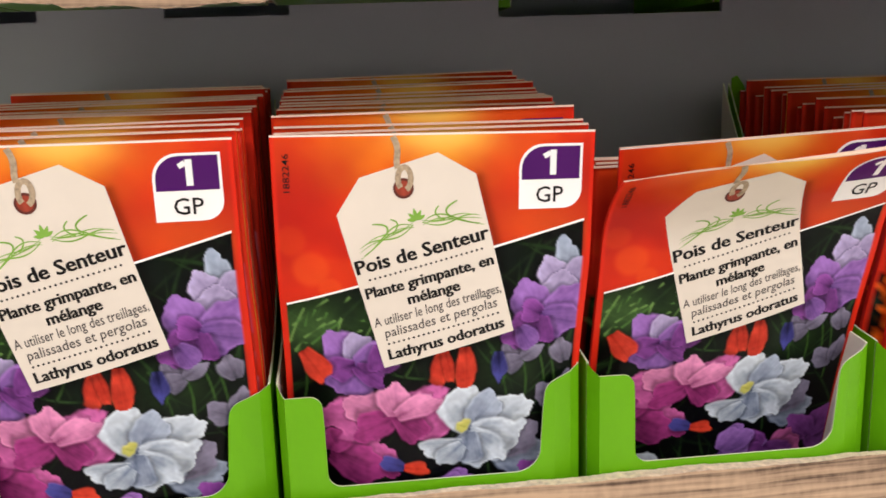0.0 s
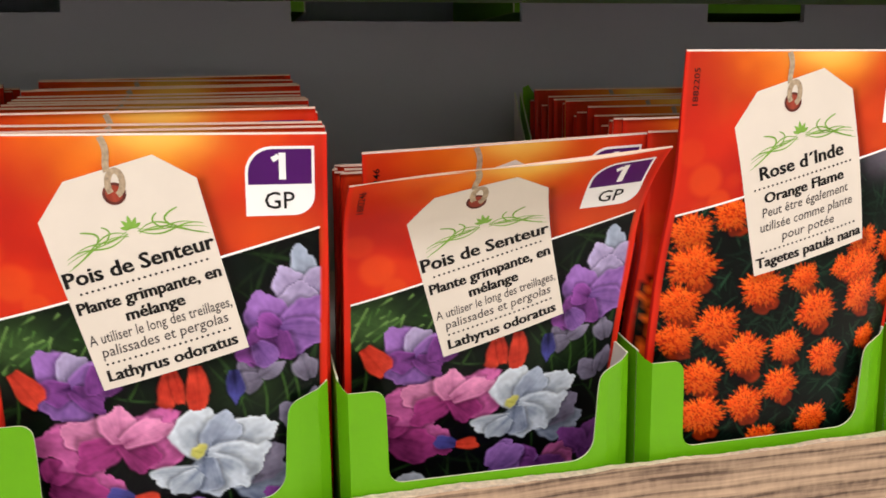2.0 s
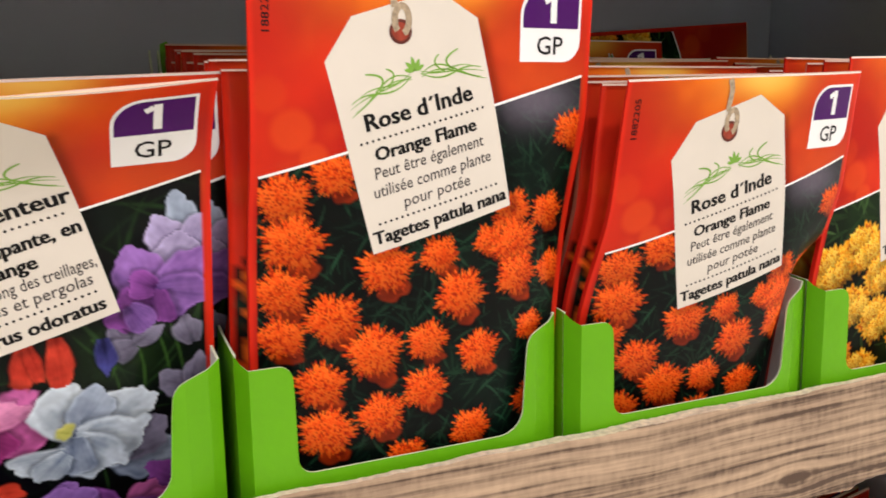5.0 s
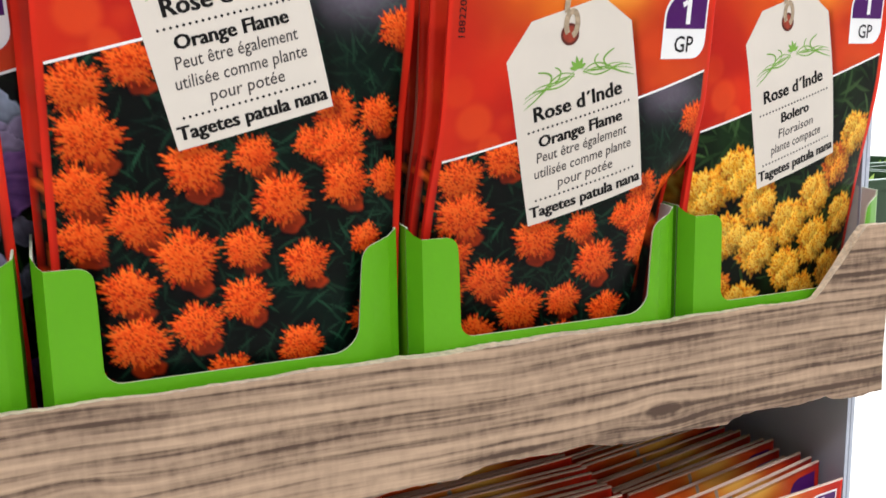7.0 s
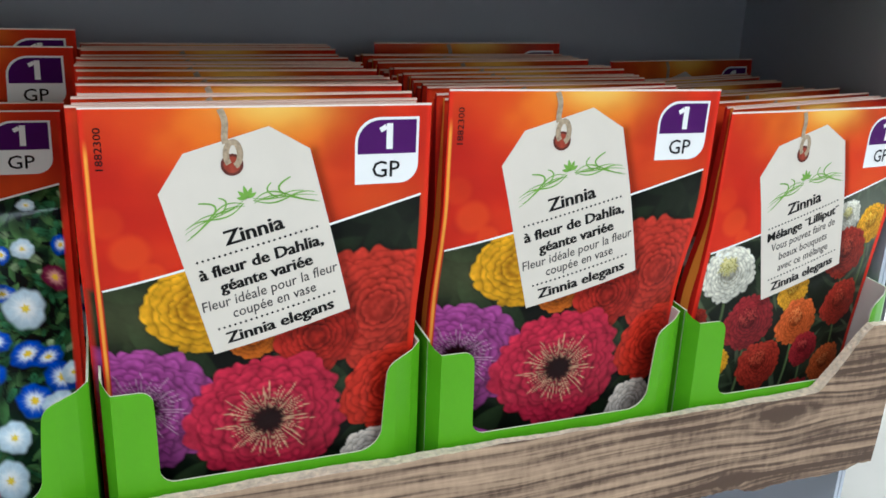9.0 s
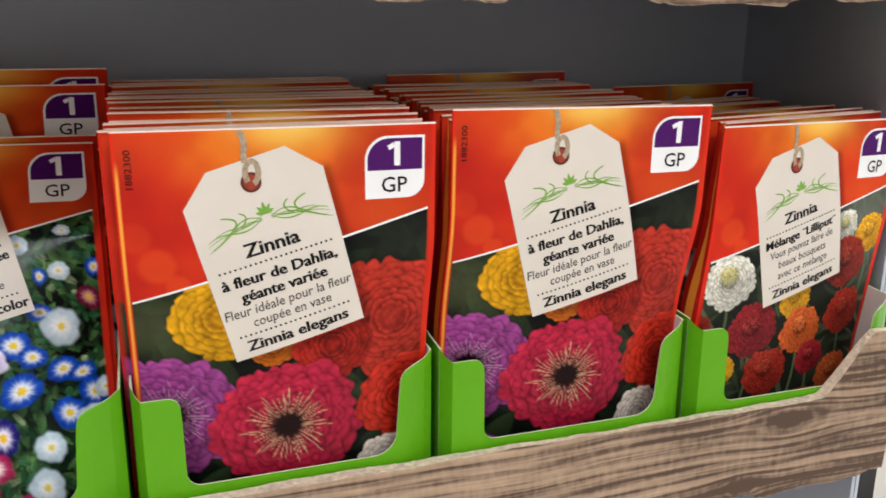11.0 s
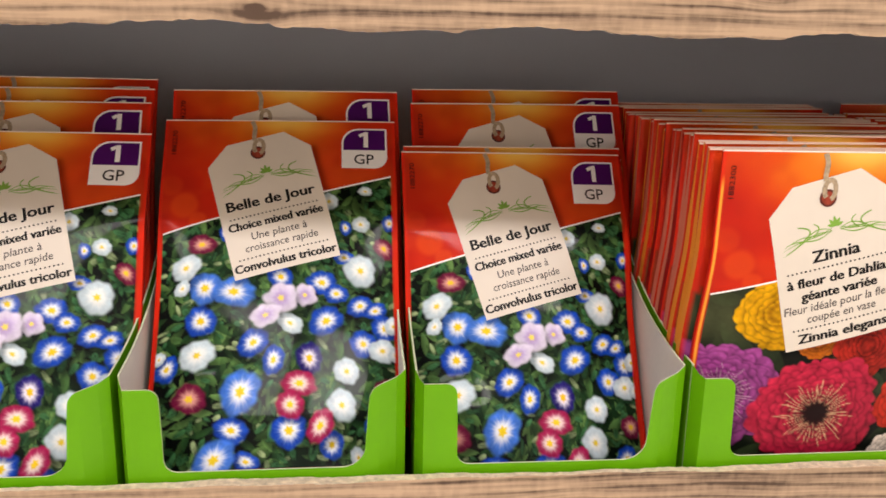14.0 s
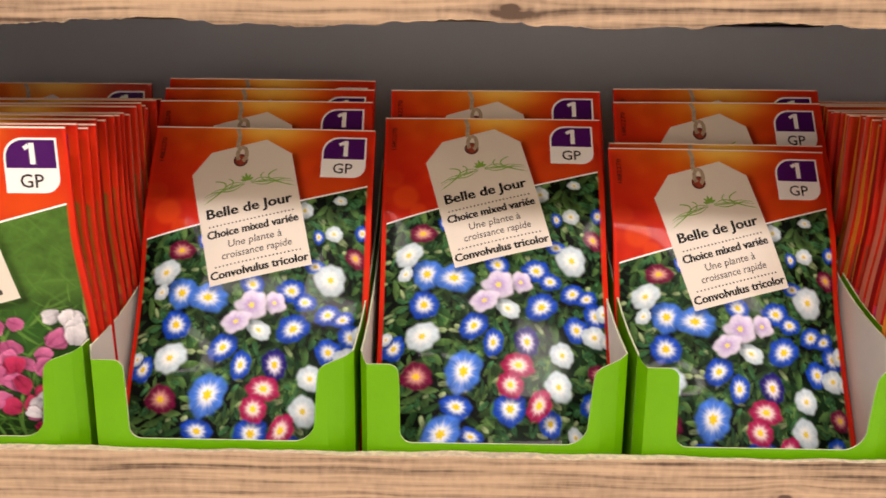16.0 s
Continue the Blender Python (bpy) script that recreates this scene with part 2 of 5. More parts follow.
for z0, z1, top in ((0.05, 1.073, False), (1.073, 1.244, True), (1.244, 1.416, True), (1.416, 1.60, True)):
    if not top:
        back_band(LEFT_B, RIGHT_B, z0, z1)
        continue
    back_band(LEFT_B, RIGHT_B, z0 + 0.034, z1)
    x = LEFT_B
    for (a, b_), sill in zip(HOLES, SILLS):
        back_band(x, a, z0, z0 + 0.034)
        back_band(a, b_, z0, z0 + sill)
        x = b_
    back_band(x, RIGHT_B, z0, z0 + 0.034)
in_stand(part("top_board", box_bm(LEFT_B, RIGHT_B, 0.2215, 0.50, 1.62, 1.626), PANEL))
in_stand(part("rear_panel", box_bm(LEFT_B, RIGHT_B, 0.50, 0.504, 0.02, 1.62), PANEL))

# ---- trays ----


def tray(tier, wood, seed):
    """Corrugated tray with a plank-printed front, a rough cut lower edge and raised ends."""
    rnd = random.Random(seed)
    z0 = 1.2435 + tier * TIER
    th = 0.0032
    root = tagged(new("shelf_tray"), "corrugated cardboard shelf tray printed like weathered planks", "tray", "trays of the stand")
    root.location = (0.09, 0.216, z0)
    y0 = 0.2165 - 0.216
    x0, x1 = -0.24 - 0.09, 0.4165 - 0.09
    xs, top, bot = [], [], []
    n = 420
    low = 0.0
    phase = rnd.uniform(0, 6)
    for i in range(n + 1):
        x = x0 + (x1 - x0) * i / n
        xw = x + 0.09
        t = 0.0347
        for edge, sgn in ((0.383, 1), (-0.206, -1)):
            s = (xw - edge) * sgn / 0.021
            if s > 0:
                s = min(1, s)
                t = 0.0347 + 0.0225 * (0.8 * s + 0.2 * s * s * (3 - 2 * s))
        t += 0.0002 * math.sin(x * 97 + phase) + 0.00015 * math.sin(x * 263) + rnd.uniform(-0.00014, 0.00014)
        cut = math.sin(x * 68 + phase)
        want = 0.0008 if cut > 0.15 else -0.0008
        low += (want - low) * 0.5
        b_ = low + rnd.uniform(-0.00025, 0.00025) + 0.0004 * math.sin(x * 210 + phase)
        xs.append(x)
        top.append(t)
        bot.append(b_)
    v, f, fm = [], [], []
    K = 4
    for i, x in enumerate(xs):
        for k in range(K + 1):
            z = bot[i] + (top[i] - bot[i]) * k / K
            bow = 0.0006 * math.sin((x + z * 3) * 34 + phase)
            v.append((x, y0 + bow, z))
        v.append((x, y0 + th + 0.0006 * math.sin(x * 34 + phase), top[i]))
        v.append((x, y0 + th + 0.0006 * math.sin(x * 34 + phase), bot[i]))
    S = K + 3
    for i in range(n):
        a, c = i * S, (i + 1) * S
        for k in range(S):
            k2 = (k + 1) % S
            f.append((a + k, c + k, c + k2, a + k2))
            fm.append(0 if k < K else (1 if k in (K, S - 1) else 2))
    f.append(tuple(range(S))[::-1])
    f.append(tuple(n * S + k for k in range(S)))
    fm += [1, 1]
    link_mesh("front_board", v, f, [wood, KRAFT, CARD_WHITE], root, "brown plank print with knots and a torn lower edge", fm, smooth=False)
    part("base_board", box_bm(-0.235 - 0.09, 0.402 - 0.09, y0 + th + 0.0008, BACK_Y - 0.216 - 0.001, 0.003 + (0.008 if tier > 0 else 0), 0.0062 + (0.008 if tier > 0 else 0)), [KRAFT_BASE], root)
    return root


LIGHT_WOOD, DARK_WOOD = lin(192, 162, 132), lin(80, 58, 42)
W_UP = wood_print("weathered_plank_print", [(0.233, 0.0075, 0.0034), (0.069, 0.0125, 0.003), (-0.074, 0.0045, 0.0036), (-0.19, 0.02, 0.004)], LIGHT_WOOD, DARK_WOOD)
W_LOW = wood_print("weathered_plank_print_knotty", [(0.279, 0.0275, 0.0055), (0.262, 0.004, 0.003), (0.02, 0.022, 0.003), (-0.12, 0.012, 0.0035)], LIGHT_WOOD, DARK_WOOD, 0.085)
W_TOP = wood_print("weathered_plank_print_upper", [(0.10, 0.012, 0.004)], LIGHT_WOOD, DARK_WOOD)
tray(0, W_UP, 3)
tray(-1, W_LOW, 5)
tray(1, W_TOP, 8)

# ---- green display boxes ----


def arc(cx, cz, r, a0, a1, n=5):
    return [(cx + r * math.cos(radians(a0 + (a1 - a0) * i / n)), cz + r * math.sin(radians(a0 + (a1 - a0) * i / n))) for i in range(n + 1)]


BW, POST, LIP_H, POST_H, BOX_D, BACK_H = 0.0875, 0.0128, 0.030, 0.0575, 0.108, 0.136


def sheet(name, pts_top, z0, plan, parent, th=0.0006, rows=1):
    """A folded card: columns between z0 and a top profile, laid along a plan line y(x); green outside, white within."""
    v, f, fm = [], [], []
    for s, z in pts_top:
        (px, py), (nx, ny) = plan(s)
        for q in (0, 1):
            v.append((px + nx * th * q, py + ny * th * q, z0))
            v.append((px + nx * th * q, py + ny * th * q, z))
    n = len(pts_top)
    for i in range(n - 1):
        a, c = 4 * i, 4 * i + 4
        f += [(a, c, c + 1, a + 1), (a + 2, a + 3, c + 3, c + 2), (a + 1, c + 1, c + 3, a + 3), (a, a + 2, c + 2, c)]
        fm += [0, 1, 2, 2]
    f += [(0, 1, 3, 2), (4 * n - 4, 4 * n - 2, 4 * n - 1, 4 * n - 3)]
    fm += [2, 2]
    return link_mesh(name, v, f, [GREEN, CARD_WHITE, CARD_EDGE], parent, "", fm)


def display_box(back_h, corner):
    root = tagged(new("display_box"), "bright green open card box holding seed packets", "box", "green boxes in the trays")
    r = 0.004
    w = BW
    prof = [(0, POST_H + 0.0028), (0.0012, POST_H + 0.0009), (0.0024, POST_H), (POST - 0.0035, POST_H)] + [(x, z) for x, z in arc(POST - 0.0035, POST_H - 0.0035, 0.0035, 90, 0)]
    prof += [(POST + 0.0002, POST_H - 0.008)] + [(x, z) for x, z in arc(POST + 0.0004 + r, LIP_H + r, r, 180, 270)]
    prof += [(w / 2, LIP_H)]
    # the far post rises to meet its side, out of a wider hollow
    r2, edge = 0.0075, w - 0.0112
    prof += arc(edge - r2 - 0.0014, LIP_H + r2, r2, 270, 346, 8) + [(edge - 0.0006, POST_H - 0.008)]
    prof += arc(edge + 0.0042, POST_H - 0.0046, 0.0044, 172, 108, 5) + [(w - 0.003, POST_H + 0.0011), (w, POST_H + 0.0028)]

    def plan(s):
        if s < 0.0024:
            return (s, (0.0024 - s) * 2.25), (0, 1)
        k = max(0.0, s - (w - 0.014)) / 0.014
        return (s, 0.0054 * k * k), (0, 1)

    sheet("front_panel", prof, 0.0, plan, root)
    y0 = 0.0054
    side = []
    for i in range(15):
        s = i / 14
        side.append((y0 + BOX_D * s, POST_H + 0.0028 + (back_h - POST_H - 0.0028) * (0.12 * s + 0.88 * s ** 2.4)))
    sheet("side_panel", side, 0.0, lambda s: ((0.0, s), (1, 0)), root)
    sheet("side_panel", side, 0.0, lambda s: ((w, s), (-1, 0)), root)
    sheet("back_panel", [(0.0006, POST_H + 0.01), (w - 0.0006, POST_H + 0.01)], 0.0, lambda s: ((s, y0 + BOX_D), (0, -1)), root)
    if corner:
        tab = [(0.0008, back_h + 0.002), (0.003, back_h + 0.003), (0.006, back_h - 0.001), (0.0095, back_h - 0.010)]
        v, f = [], []
        for x, z in tab:
            v += [(x, y0 + BOX_D - 0.0014, POST_H), (x, y0 + BOX_D - 0.0014, z), (x, y0 + BOX_D - 0.0008, POST_H), (x, y0 + BOX_D - 0.0008, z)]
        for i in range(len(tab) - 1):
            a, c = 4 * i, 4 * i + 4
            f += [(a, c, c + 1, a + 1), (a + 2, a + 3, c + 3, c + 2), (a + 1, c + 1, c + 3, a + 3), (a, a + 2, c + 2, c)]
        f += [(0, 1, 3, 2), (12, 14, 15, 13)]
        link_mesh("corner_tab", v, f, GREEN, root)
    part("base", box_bm(0.0008, w - 0.0008, y0, y0 + BOX_D - 0.001, 0.0, 0.0006), [GREEN], root)
    return root


BOX_Z = 1.2505
kinds = {}
BOXES = [(0, c) for c in range(-1, 7)] + [(-1, c) for c in range(0, 7)] + [(1, c) for c in range(0, 7)]
brnd = random.Random(4)
for tier, col in BOXES:
    m = pose(0.155 + 0.09 * (col - 4) - (0.0045 if tier < 0 else 0) + brnd.uniform(-0.0006, 0.0006), 0.2213 + brnd.uniform(-0.0003, 0.0004), BOX_Z + TIER * tier, 0, 0, brnd.uniform(-0.5, 0.5))
    if col == 6:  # squeezed in beside the end panel
        m = m @ Matrix.Diagonal((0.99, 1, 1, 1))
    look_of = "tabbed" if (tier, col) == (0, 4) else ("low" if tier < 0 else "plain")
    if look_of not in kinds:
        kinds[look_of] = display_box(BACK_H if tier >= 0 else 0.108, look_of == "tabbed")
        kinds[look_of].matrix_basis = m
    else:
        copy_thing(kinds[look_of], m)

# boxes of the stand's other side, glimpsed through the hand holes
for tier, col in ((0, 1), (0, 3), (0, 5), (1, 2), (1, 4), (1, 5)):
    copy_thing(kinds["plain"], pose(0.155 + 0.0875 + 0.09 * (col - 4) + 0.012, 0.494, BOX_Z + TIER * tier, 0, 0, 180))

# ---- things beyond the stand ----
BLACK = material("black_plastic", lin(30, 30, 32), 0.4, vary=0.1, vary_scale=20)
CRATE = material("dark_green_plastic", lin(44, 74, 44), 0.45, vary=0.12, vary_scale=14)
RED = material("red_glazed_pot", lin(190, 30, 36), 0.3, vary=0.08, vary_scale=20)
LEAF = material("yellow_green_leaves", lin(150, 176, 70), 0.6, vary=0.3, vary_scale=40)


def sales_table():
    root = tagged(new("sales_table"), "black-topped low sales table on four legs", "table")
    root.location = (2.15, 1.75, 0)
    part("tabletop", box_bm(-0.5, 0.5, -0.4, 0.4, 0.93, 1.0, 0.006), BLACK, root)
    for x in (-0.46, 0.46):
        for y in (-0.36, 0.36):
            part("leg", box_bm(x - 0.025, x + 0.025, y - 0.025, y + 0.025, 0, 0.93, 0.004), BLACK, root)


def crate(x, y, z, turn):
    root = tagged(new("plant_crate"), "dark green plastic crate on the black table", "crate")
    root.matrix_basis = pose(x, y, z, 0, 0, turn)
    part("base", box_bm(-0.2, 0.2, -0.14, 0.14, 0, 0.01, 0.002), CRATE, root)
    for q in ((-0.2, 0.2, -0.14, -0.13), (-0.2, 0.2, 0.13, 0.14), (-0.2, -0.19, -0.13, 0.13), (0.19, 0.2, -0.13, 0.13)):
        part("side", box_bm(*q, 0.0102, 0.16, 0.002), CRATE, root)
    part("rim", box_bm(-0.205, 0.205, -0.152, -0.1402, 0.135, 0.16, 0.003), CRATE, root)


def pot(x, y, z, rnd):
    root = tagged(new("potted_plant"), "yellow-green leafy plant in a red pot", "plant")
    root.location = (x, y, z)
    bm = bmesh.new()
    bmesh.ops.create_cone(bm, cap_ends=True, segments=20, radius1=0.035, radius2=0.05, depth=0.09, matrix=Matrix.Translation((0, 0, 0.045)))
    bmesh.ops.bevel(bm, geom=[e for e in bm.edges if abs(e.verts[0].co.z - e.verts[1].co.z) < 1e-4], offset=0.003, segments=2, affect="EDGES")
    part("pot", bm, RED, root)
    v, f = [], []
    for k in range(60):
        a, l, up = rnd.uniform(0, 6.28), rnd.uniform(0.04, 0.09), rnd.uniform(0.2, 1.2)
        d = Vector((math.cos(a) * math.cos(up), math.sin(a) * math.cos(up), math.sin(up)))
        n = d.cross(Vector((0, 0, 1))).normalized() * 0.012
        p = Vector((0, 0, 0.085))
        i = len(v)
        v += [p, p + d * l * 0.5 + n, p + d * l + Vector((0, 0, -0.01)), p + d * l * 0.5 - n]
        f.append((i, i + 1, i + 2, i + 3))
    link_mesh("leaves", v, f, LEAF, root)


sales_table()
prnd = random.Random(12)
for k, (x, y) in enumerate(((1.86, 1.55), (2.30, 1.56), (1.9, 1.9), (2.36, 1.92))):
    crate(x, y, 1.0, prnd.uniform(-6, 6))
    for j in (-0.1, 0.02, 0.13):
        pot(x + j, y, 1.0112, prnd)

# ---- printed artwork, painted cell by cell as colours of the paper ----
PW, PH = 85.0, 129.0  # packet size in millimetres
CELL = 0.4
GX, GY = int(PW / CELL), int(PH / CELL)
AX, AY = np.meshgrid(np.linspace(0, PW, GX + 1), np.linspace(0, PH, GY + 1))


def col3(r, g, b):
    return np.array(lin(r, g, b))


def smooth_noise(seed, cell, octaves=3, sx=1.0, sy=1.0):
    """Soft random field in 0..1 with features of about cell millimetres."""
    rng = np.random.RandomState(seed)
    total, amp, out = 0.0, 1.0, np.zeros_like(AX)
    for o in range(octaves):
        c = cell / 2 ** o
        u, w = AX / (c * sx), AY / (c * sy)
        g = rng.rand(int(w.max()) + 3, int(u.max()) + 3)
        i, j = u.astype(int), w.astype(int)
        a, b = u - i, w - j
        a, b = a * a * (3 - 2 * a), b * b * (3 - 2 * b)
        out += amp * (g[j, i] * (1 - a) * (1 - b) + g[j, i + 1] * a * (1 - b) + g[j + 1, i] * (1 - a) * b + g[j + 1, i + 1] * a * b)
        total += amp
        amp *= 0.55
    return out / total


def step(x, a, b):
    t = np.clip((x - a) / (b - a), 0, 1)
    return t * t * (3 - 2 * t)


def lay(img, mask, colour):
    """Paint a colour (one, or one for each cell) over img by a soft mask."""
    img += (colour - img) * mask[..., None]


def line_y(x):
    return 46.8 - (x - 0.6) * 22.7 / 82.6


def red_ground(seed):
    n, n2 = smooth_noise(seed, 22, 3), smooth_noise(seed + 3, 9, 2)
    img = np.zeros((*AX.shape, 3)) + col3(212, 46, 20)
    lay(img, step(n, 0.3, 0.7) * 0.8, col3(172, 28, 20))
    lay(img, step(n2, 0.5, 0.8) * 0.35, col3(226, 70, 24))
    g = np.exp(-(((AX - 36) / 25) ** 2 + ((AY - 2) / 13) ** 2))
    lay(img, np.clip(g * (0.35 + 1.0 * n2), 0, 0.9), col3(232, 118, 24))
    g = np.exp(-(((AX - 46) / 11) ** 2 + ((AY - 1) / 7) ** 2)) * (0.35 + 0.7 * n2)
    lay(img, np.clip(g, 0, 1), col3(244, 172, 48))
    lay(img, np.exp(-(((AX - 44) / 11) ** 2 + (AY / 4.5) ** 2)) * 0.8, col3(250, 206, 96))
    for x, y, r, a in ((9, 36, 6, 0.5), (14, 42, 4, 0.4), (4, 28, 5, 0.3)):
        d = np.hypot(AX - x, AY - y)
        lay(img, step(d, r, r * 0.6) * a, col3(232, 84, 26))
    g = np.exp(-(((AX - 70) / 16) ** 2 + ((AY - 25) / 8) ** 2)) * 0.5
    lay(img, g, col3(224, 92, 26))
    g = np.exp(-(((AX - 4) / 10) ** 2 + ((AY - 16) / 14) ** 2)) * 0.6
    lay(img, g, col3(184, 30, 20))
    lay(img, step(AX, 1.6, 0.6) * 0.8 + step(AX, 83.4, 84.4) * 0.8, col3(222, 44, 22))
    return img


def leaves(seed, dark, mid, bright, size=5.0, count=420, thin=0.16):
    """A bed of overlapping leaf blades."""
    rng = np.random.RandomState(seed)
    n = smooth_noise(seed + 1, 16, 3)
    img = np.zeros((*AX.shape, 3)) + col3(*dark)
    lay(img, step(n, 0.4, 0.75) * 0.5, col3(*mid))
    for _ in range(count):
        cx, cy, a, l = rng.uniform(0, PW), rng.uniform(20, PH), rng.uniform(0, 6.28), size * rng.uniform(0.6, 1.5)
        x0, x1 = max(0, int((cx - l) / CELL)), min(GX, int((cx + l) / CELL) + 2)
        y0, y1 = max(0, int((cy - l) / CELL)), min(GY, int((cy + l) / CELL) + 2)
        X, Y = AX[y0:y1, x0:x1] - cx, AY[y0:y1, x0:x1] - cy
        u, w = (X * math.cos(a) + Y * math.sin(a)) / l, (-X * math.sin(a) + Y * math.cos(a)) / l
        m = step(thin * (1 - u * u) - np.abs(w + 0.12 * u * u), -0.02, 0.05) * (np.abs(u) < 1)
        c = col3(*mid) * rng.uniform(0.5, 1.2) + (col3(*bright) - col3(*mid)) * rng.uniform(0, 1) ** 2
        shade = (0.75 + 0.5 * np.clip(0.5 + 3 * w, 0, 1))[..., None]
        sub = img[y0:y1, x0:x1]
        sub += (c * shade - sub) * m[..., None] * rng.uniform(0.55, 0.95)
    return img


def window(cx, cy, r):
    x0, x1 = max(0, int((cx - r) / CELL)), min(GX + 1, int((cx + r) / CELL) + 2)
    y0, y1 = max(0, int((cy - r) / CELL)), min(GY + 1, int((cy + r) / CELL) + 2)
    return slice(y0, max(y0, y1)), slice(x0, max(x0, x1))


def petal(img, cx, cy, rx, ry, ang, inner, outer, seed=0, wav=0.11, soft=0.6):
    """One soft rounded petal, folded along its length, with a paler rim."""
    R = max(rx, ry) * 1.4
    w = window(cx, cy, R)
    X, Y = AX[w] - cx, AY[w] - cy
    a = radians(ang)
    u, v = (X * math.cos(a) + Y * math.sin(a)) / rx, (-X * math.sin(a) + Y * math.cos(a)) / ry
    th = np.arctan2(v, u)
    nz = smooth_noise(seed * 5 + 11, 4.0, 2)[w] - 0.5
    r = np.hypot(u, v) * (1 + 0.32 * nz) / (1 + wav * np.sin(2 * th + seed) + wav * np.sin(3 * th + 1.7 * seed) + wav * 0.6 * np.sin(6 * th + 2.1 * seed))
    m = step(r, 1.02, 1.0 - soft / max(rx, ry) * 1.6)
    n = smooth_noise(seed * 7 + 3, 3.0, 2)[w]
    tone = np.clip(0.55 - 0.35 * v + 0.25 * u * math.cos(seed) + 0.5 * (n - 0.5) - 0.25 * np.exp(-((v - 0.15 * math.sin(seed)) / 0.16) ** 2) * (u < 0.5), 0, 1)
    c = col3(*outer) * 0.72 + (col3(*inner) * 1.12 - col3(*outer) * 0.72) * tone[..., None]
    c = c + (col3(*inner) * 1.15 - c) * (step(r, 0.8, 0.97) * 0.35 * (v < 0.3))[..., None]
    fan = np.arctan2(v, u + 1.25)
    c = c * (1 + 0.05 * np.sin(fan * 34 + 3 * seed + 2 * nz) * step(r, 1.0, 0.5) + 0.22 * nz)[..., None]
    sub = img[w]
    shade_m = step(np.hypot(u - 0.12, v - 0.28), 1.3, 0.8) * 0.42
    sub *= (1 - shade_m * (1 - m))[..., None]
    sub += (c - sub) * m[..., None]


def pompom(img, cx, cy, r, cols, seed, rag=0.16, petals=17):
    """A ragged double flower of many small overlapping petals."""
    w = window(cx, cy, r * 1.45)
    X, Y = AX[w] - cx, AY[w] - cy
    rng = np.random.RandomState(seed)
    th = np.arctan2(Y, X)
    p = rng.uniform(0, 6.28, 4)
    rr = np.hypot(X, Y * 1.08) / (r * (1 + rag * np.sin(petals * th + p[0]) * 0.55 + rag * np.sin(5 * th + p[1]) * 0.5 + rag * 0.6 * np.sin((petals * 2 + 3) * th + p[3])))
    m = step(rr, 1.04, 0.9)
    tone = np.zeros_like(rr)
    for k in range(5):
        lo = k / 5.0
        ph = np.sin(th * int(petals - 1.6 * k) + rng.uniform(0, 6.28)) * 0.07
        q = (rr + ph - lo) * 5
        tone += np.where((q > 0) & (q <= 1), 0.28 + 0.72 * np.clip(q, 0, 1) ** 0.7, 0)
    mott = smooth_noise(seed + 5, 1.6, 2)[w]
    tone = np.clip(tone * (0.65 + 0.75 * mott) + 0.22 * (mott - 0.5), 0, 1)
    light = np.clip(0.82 - 0.3 * (Y / r) - 0.12 * X / r, 0.45, 1.25)
    c = col3(*cols[0]) + (col3(*cols[1]) - col3(*cols[0])) * step(tone, 0.15, 0.6)[..., None]
    c = c + (col3(*cols[2]) - c) * (step(tone, 0.62, 1.0) * 0.75)[..., None]
    c = c * light[..., None]
    sub = img[w]
    sh = step(np.hypot(X - 0.1 * r, Y - 0.3 * r) / r, 1.3, 0.8) * 0.5
    sub *= (1 - sh * (1 - m))[..., None]
    sub += (c - sub) * m[..., None]


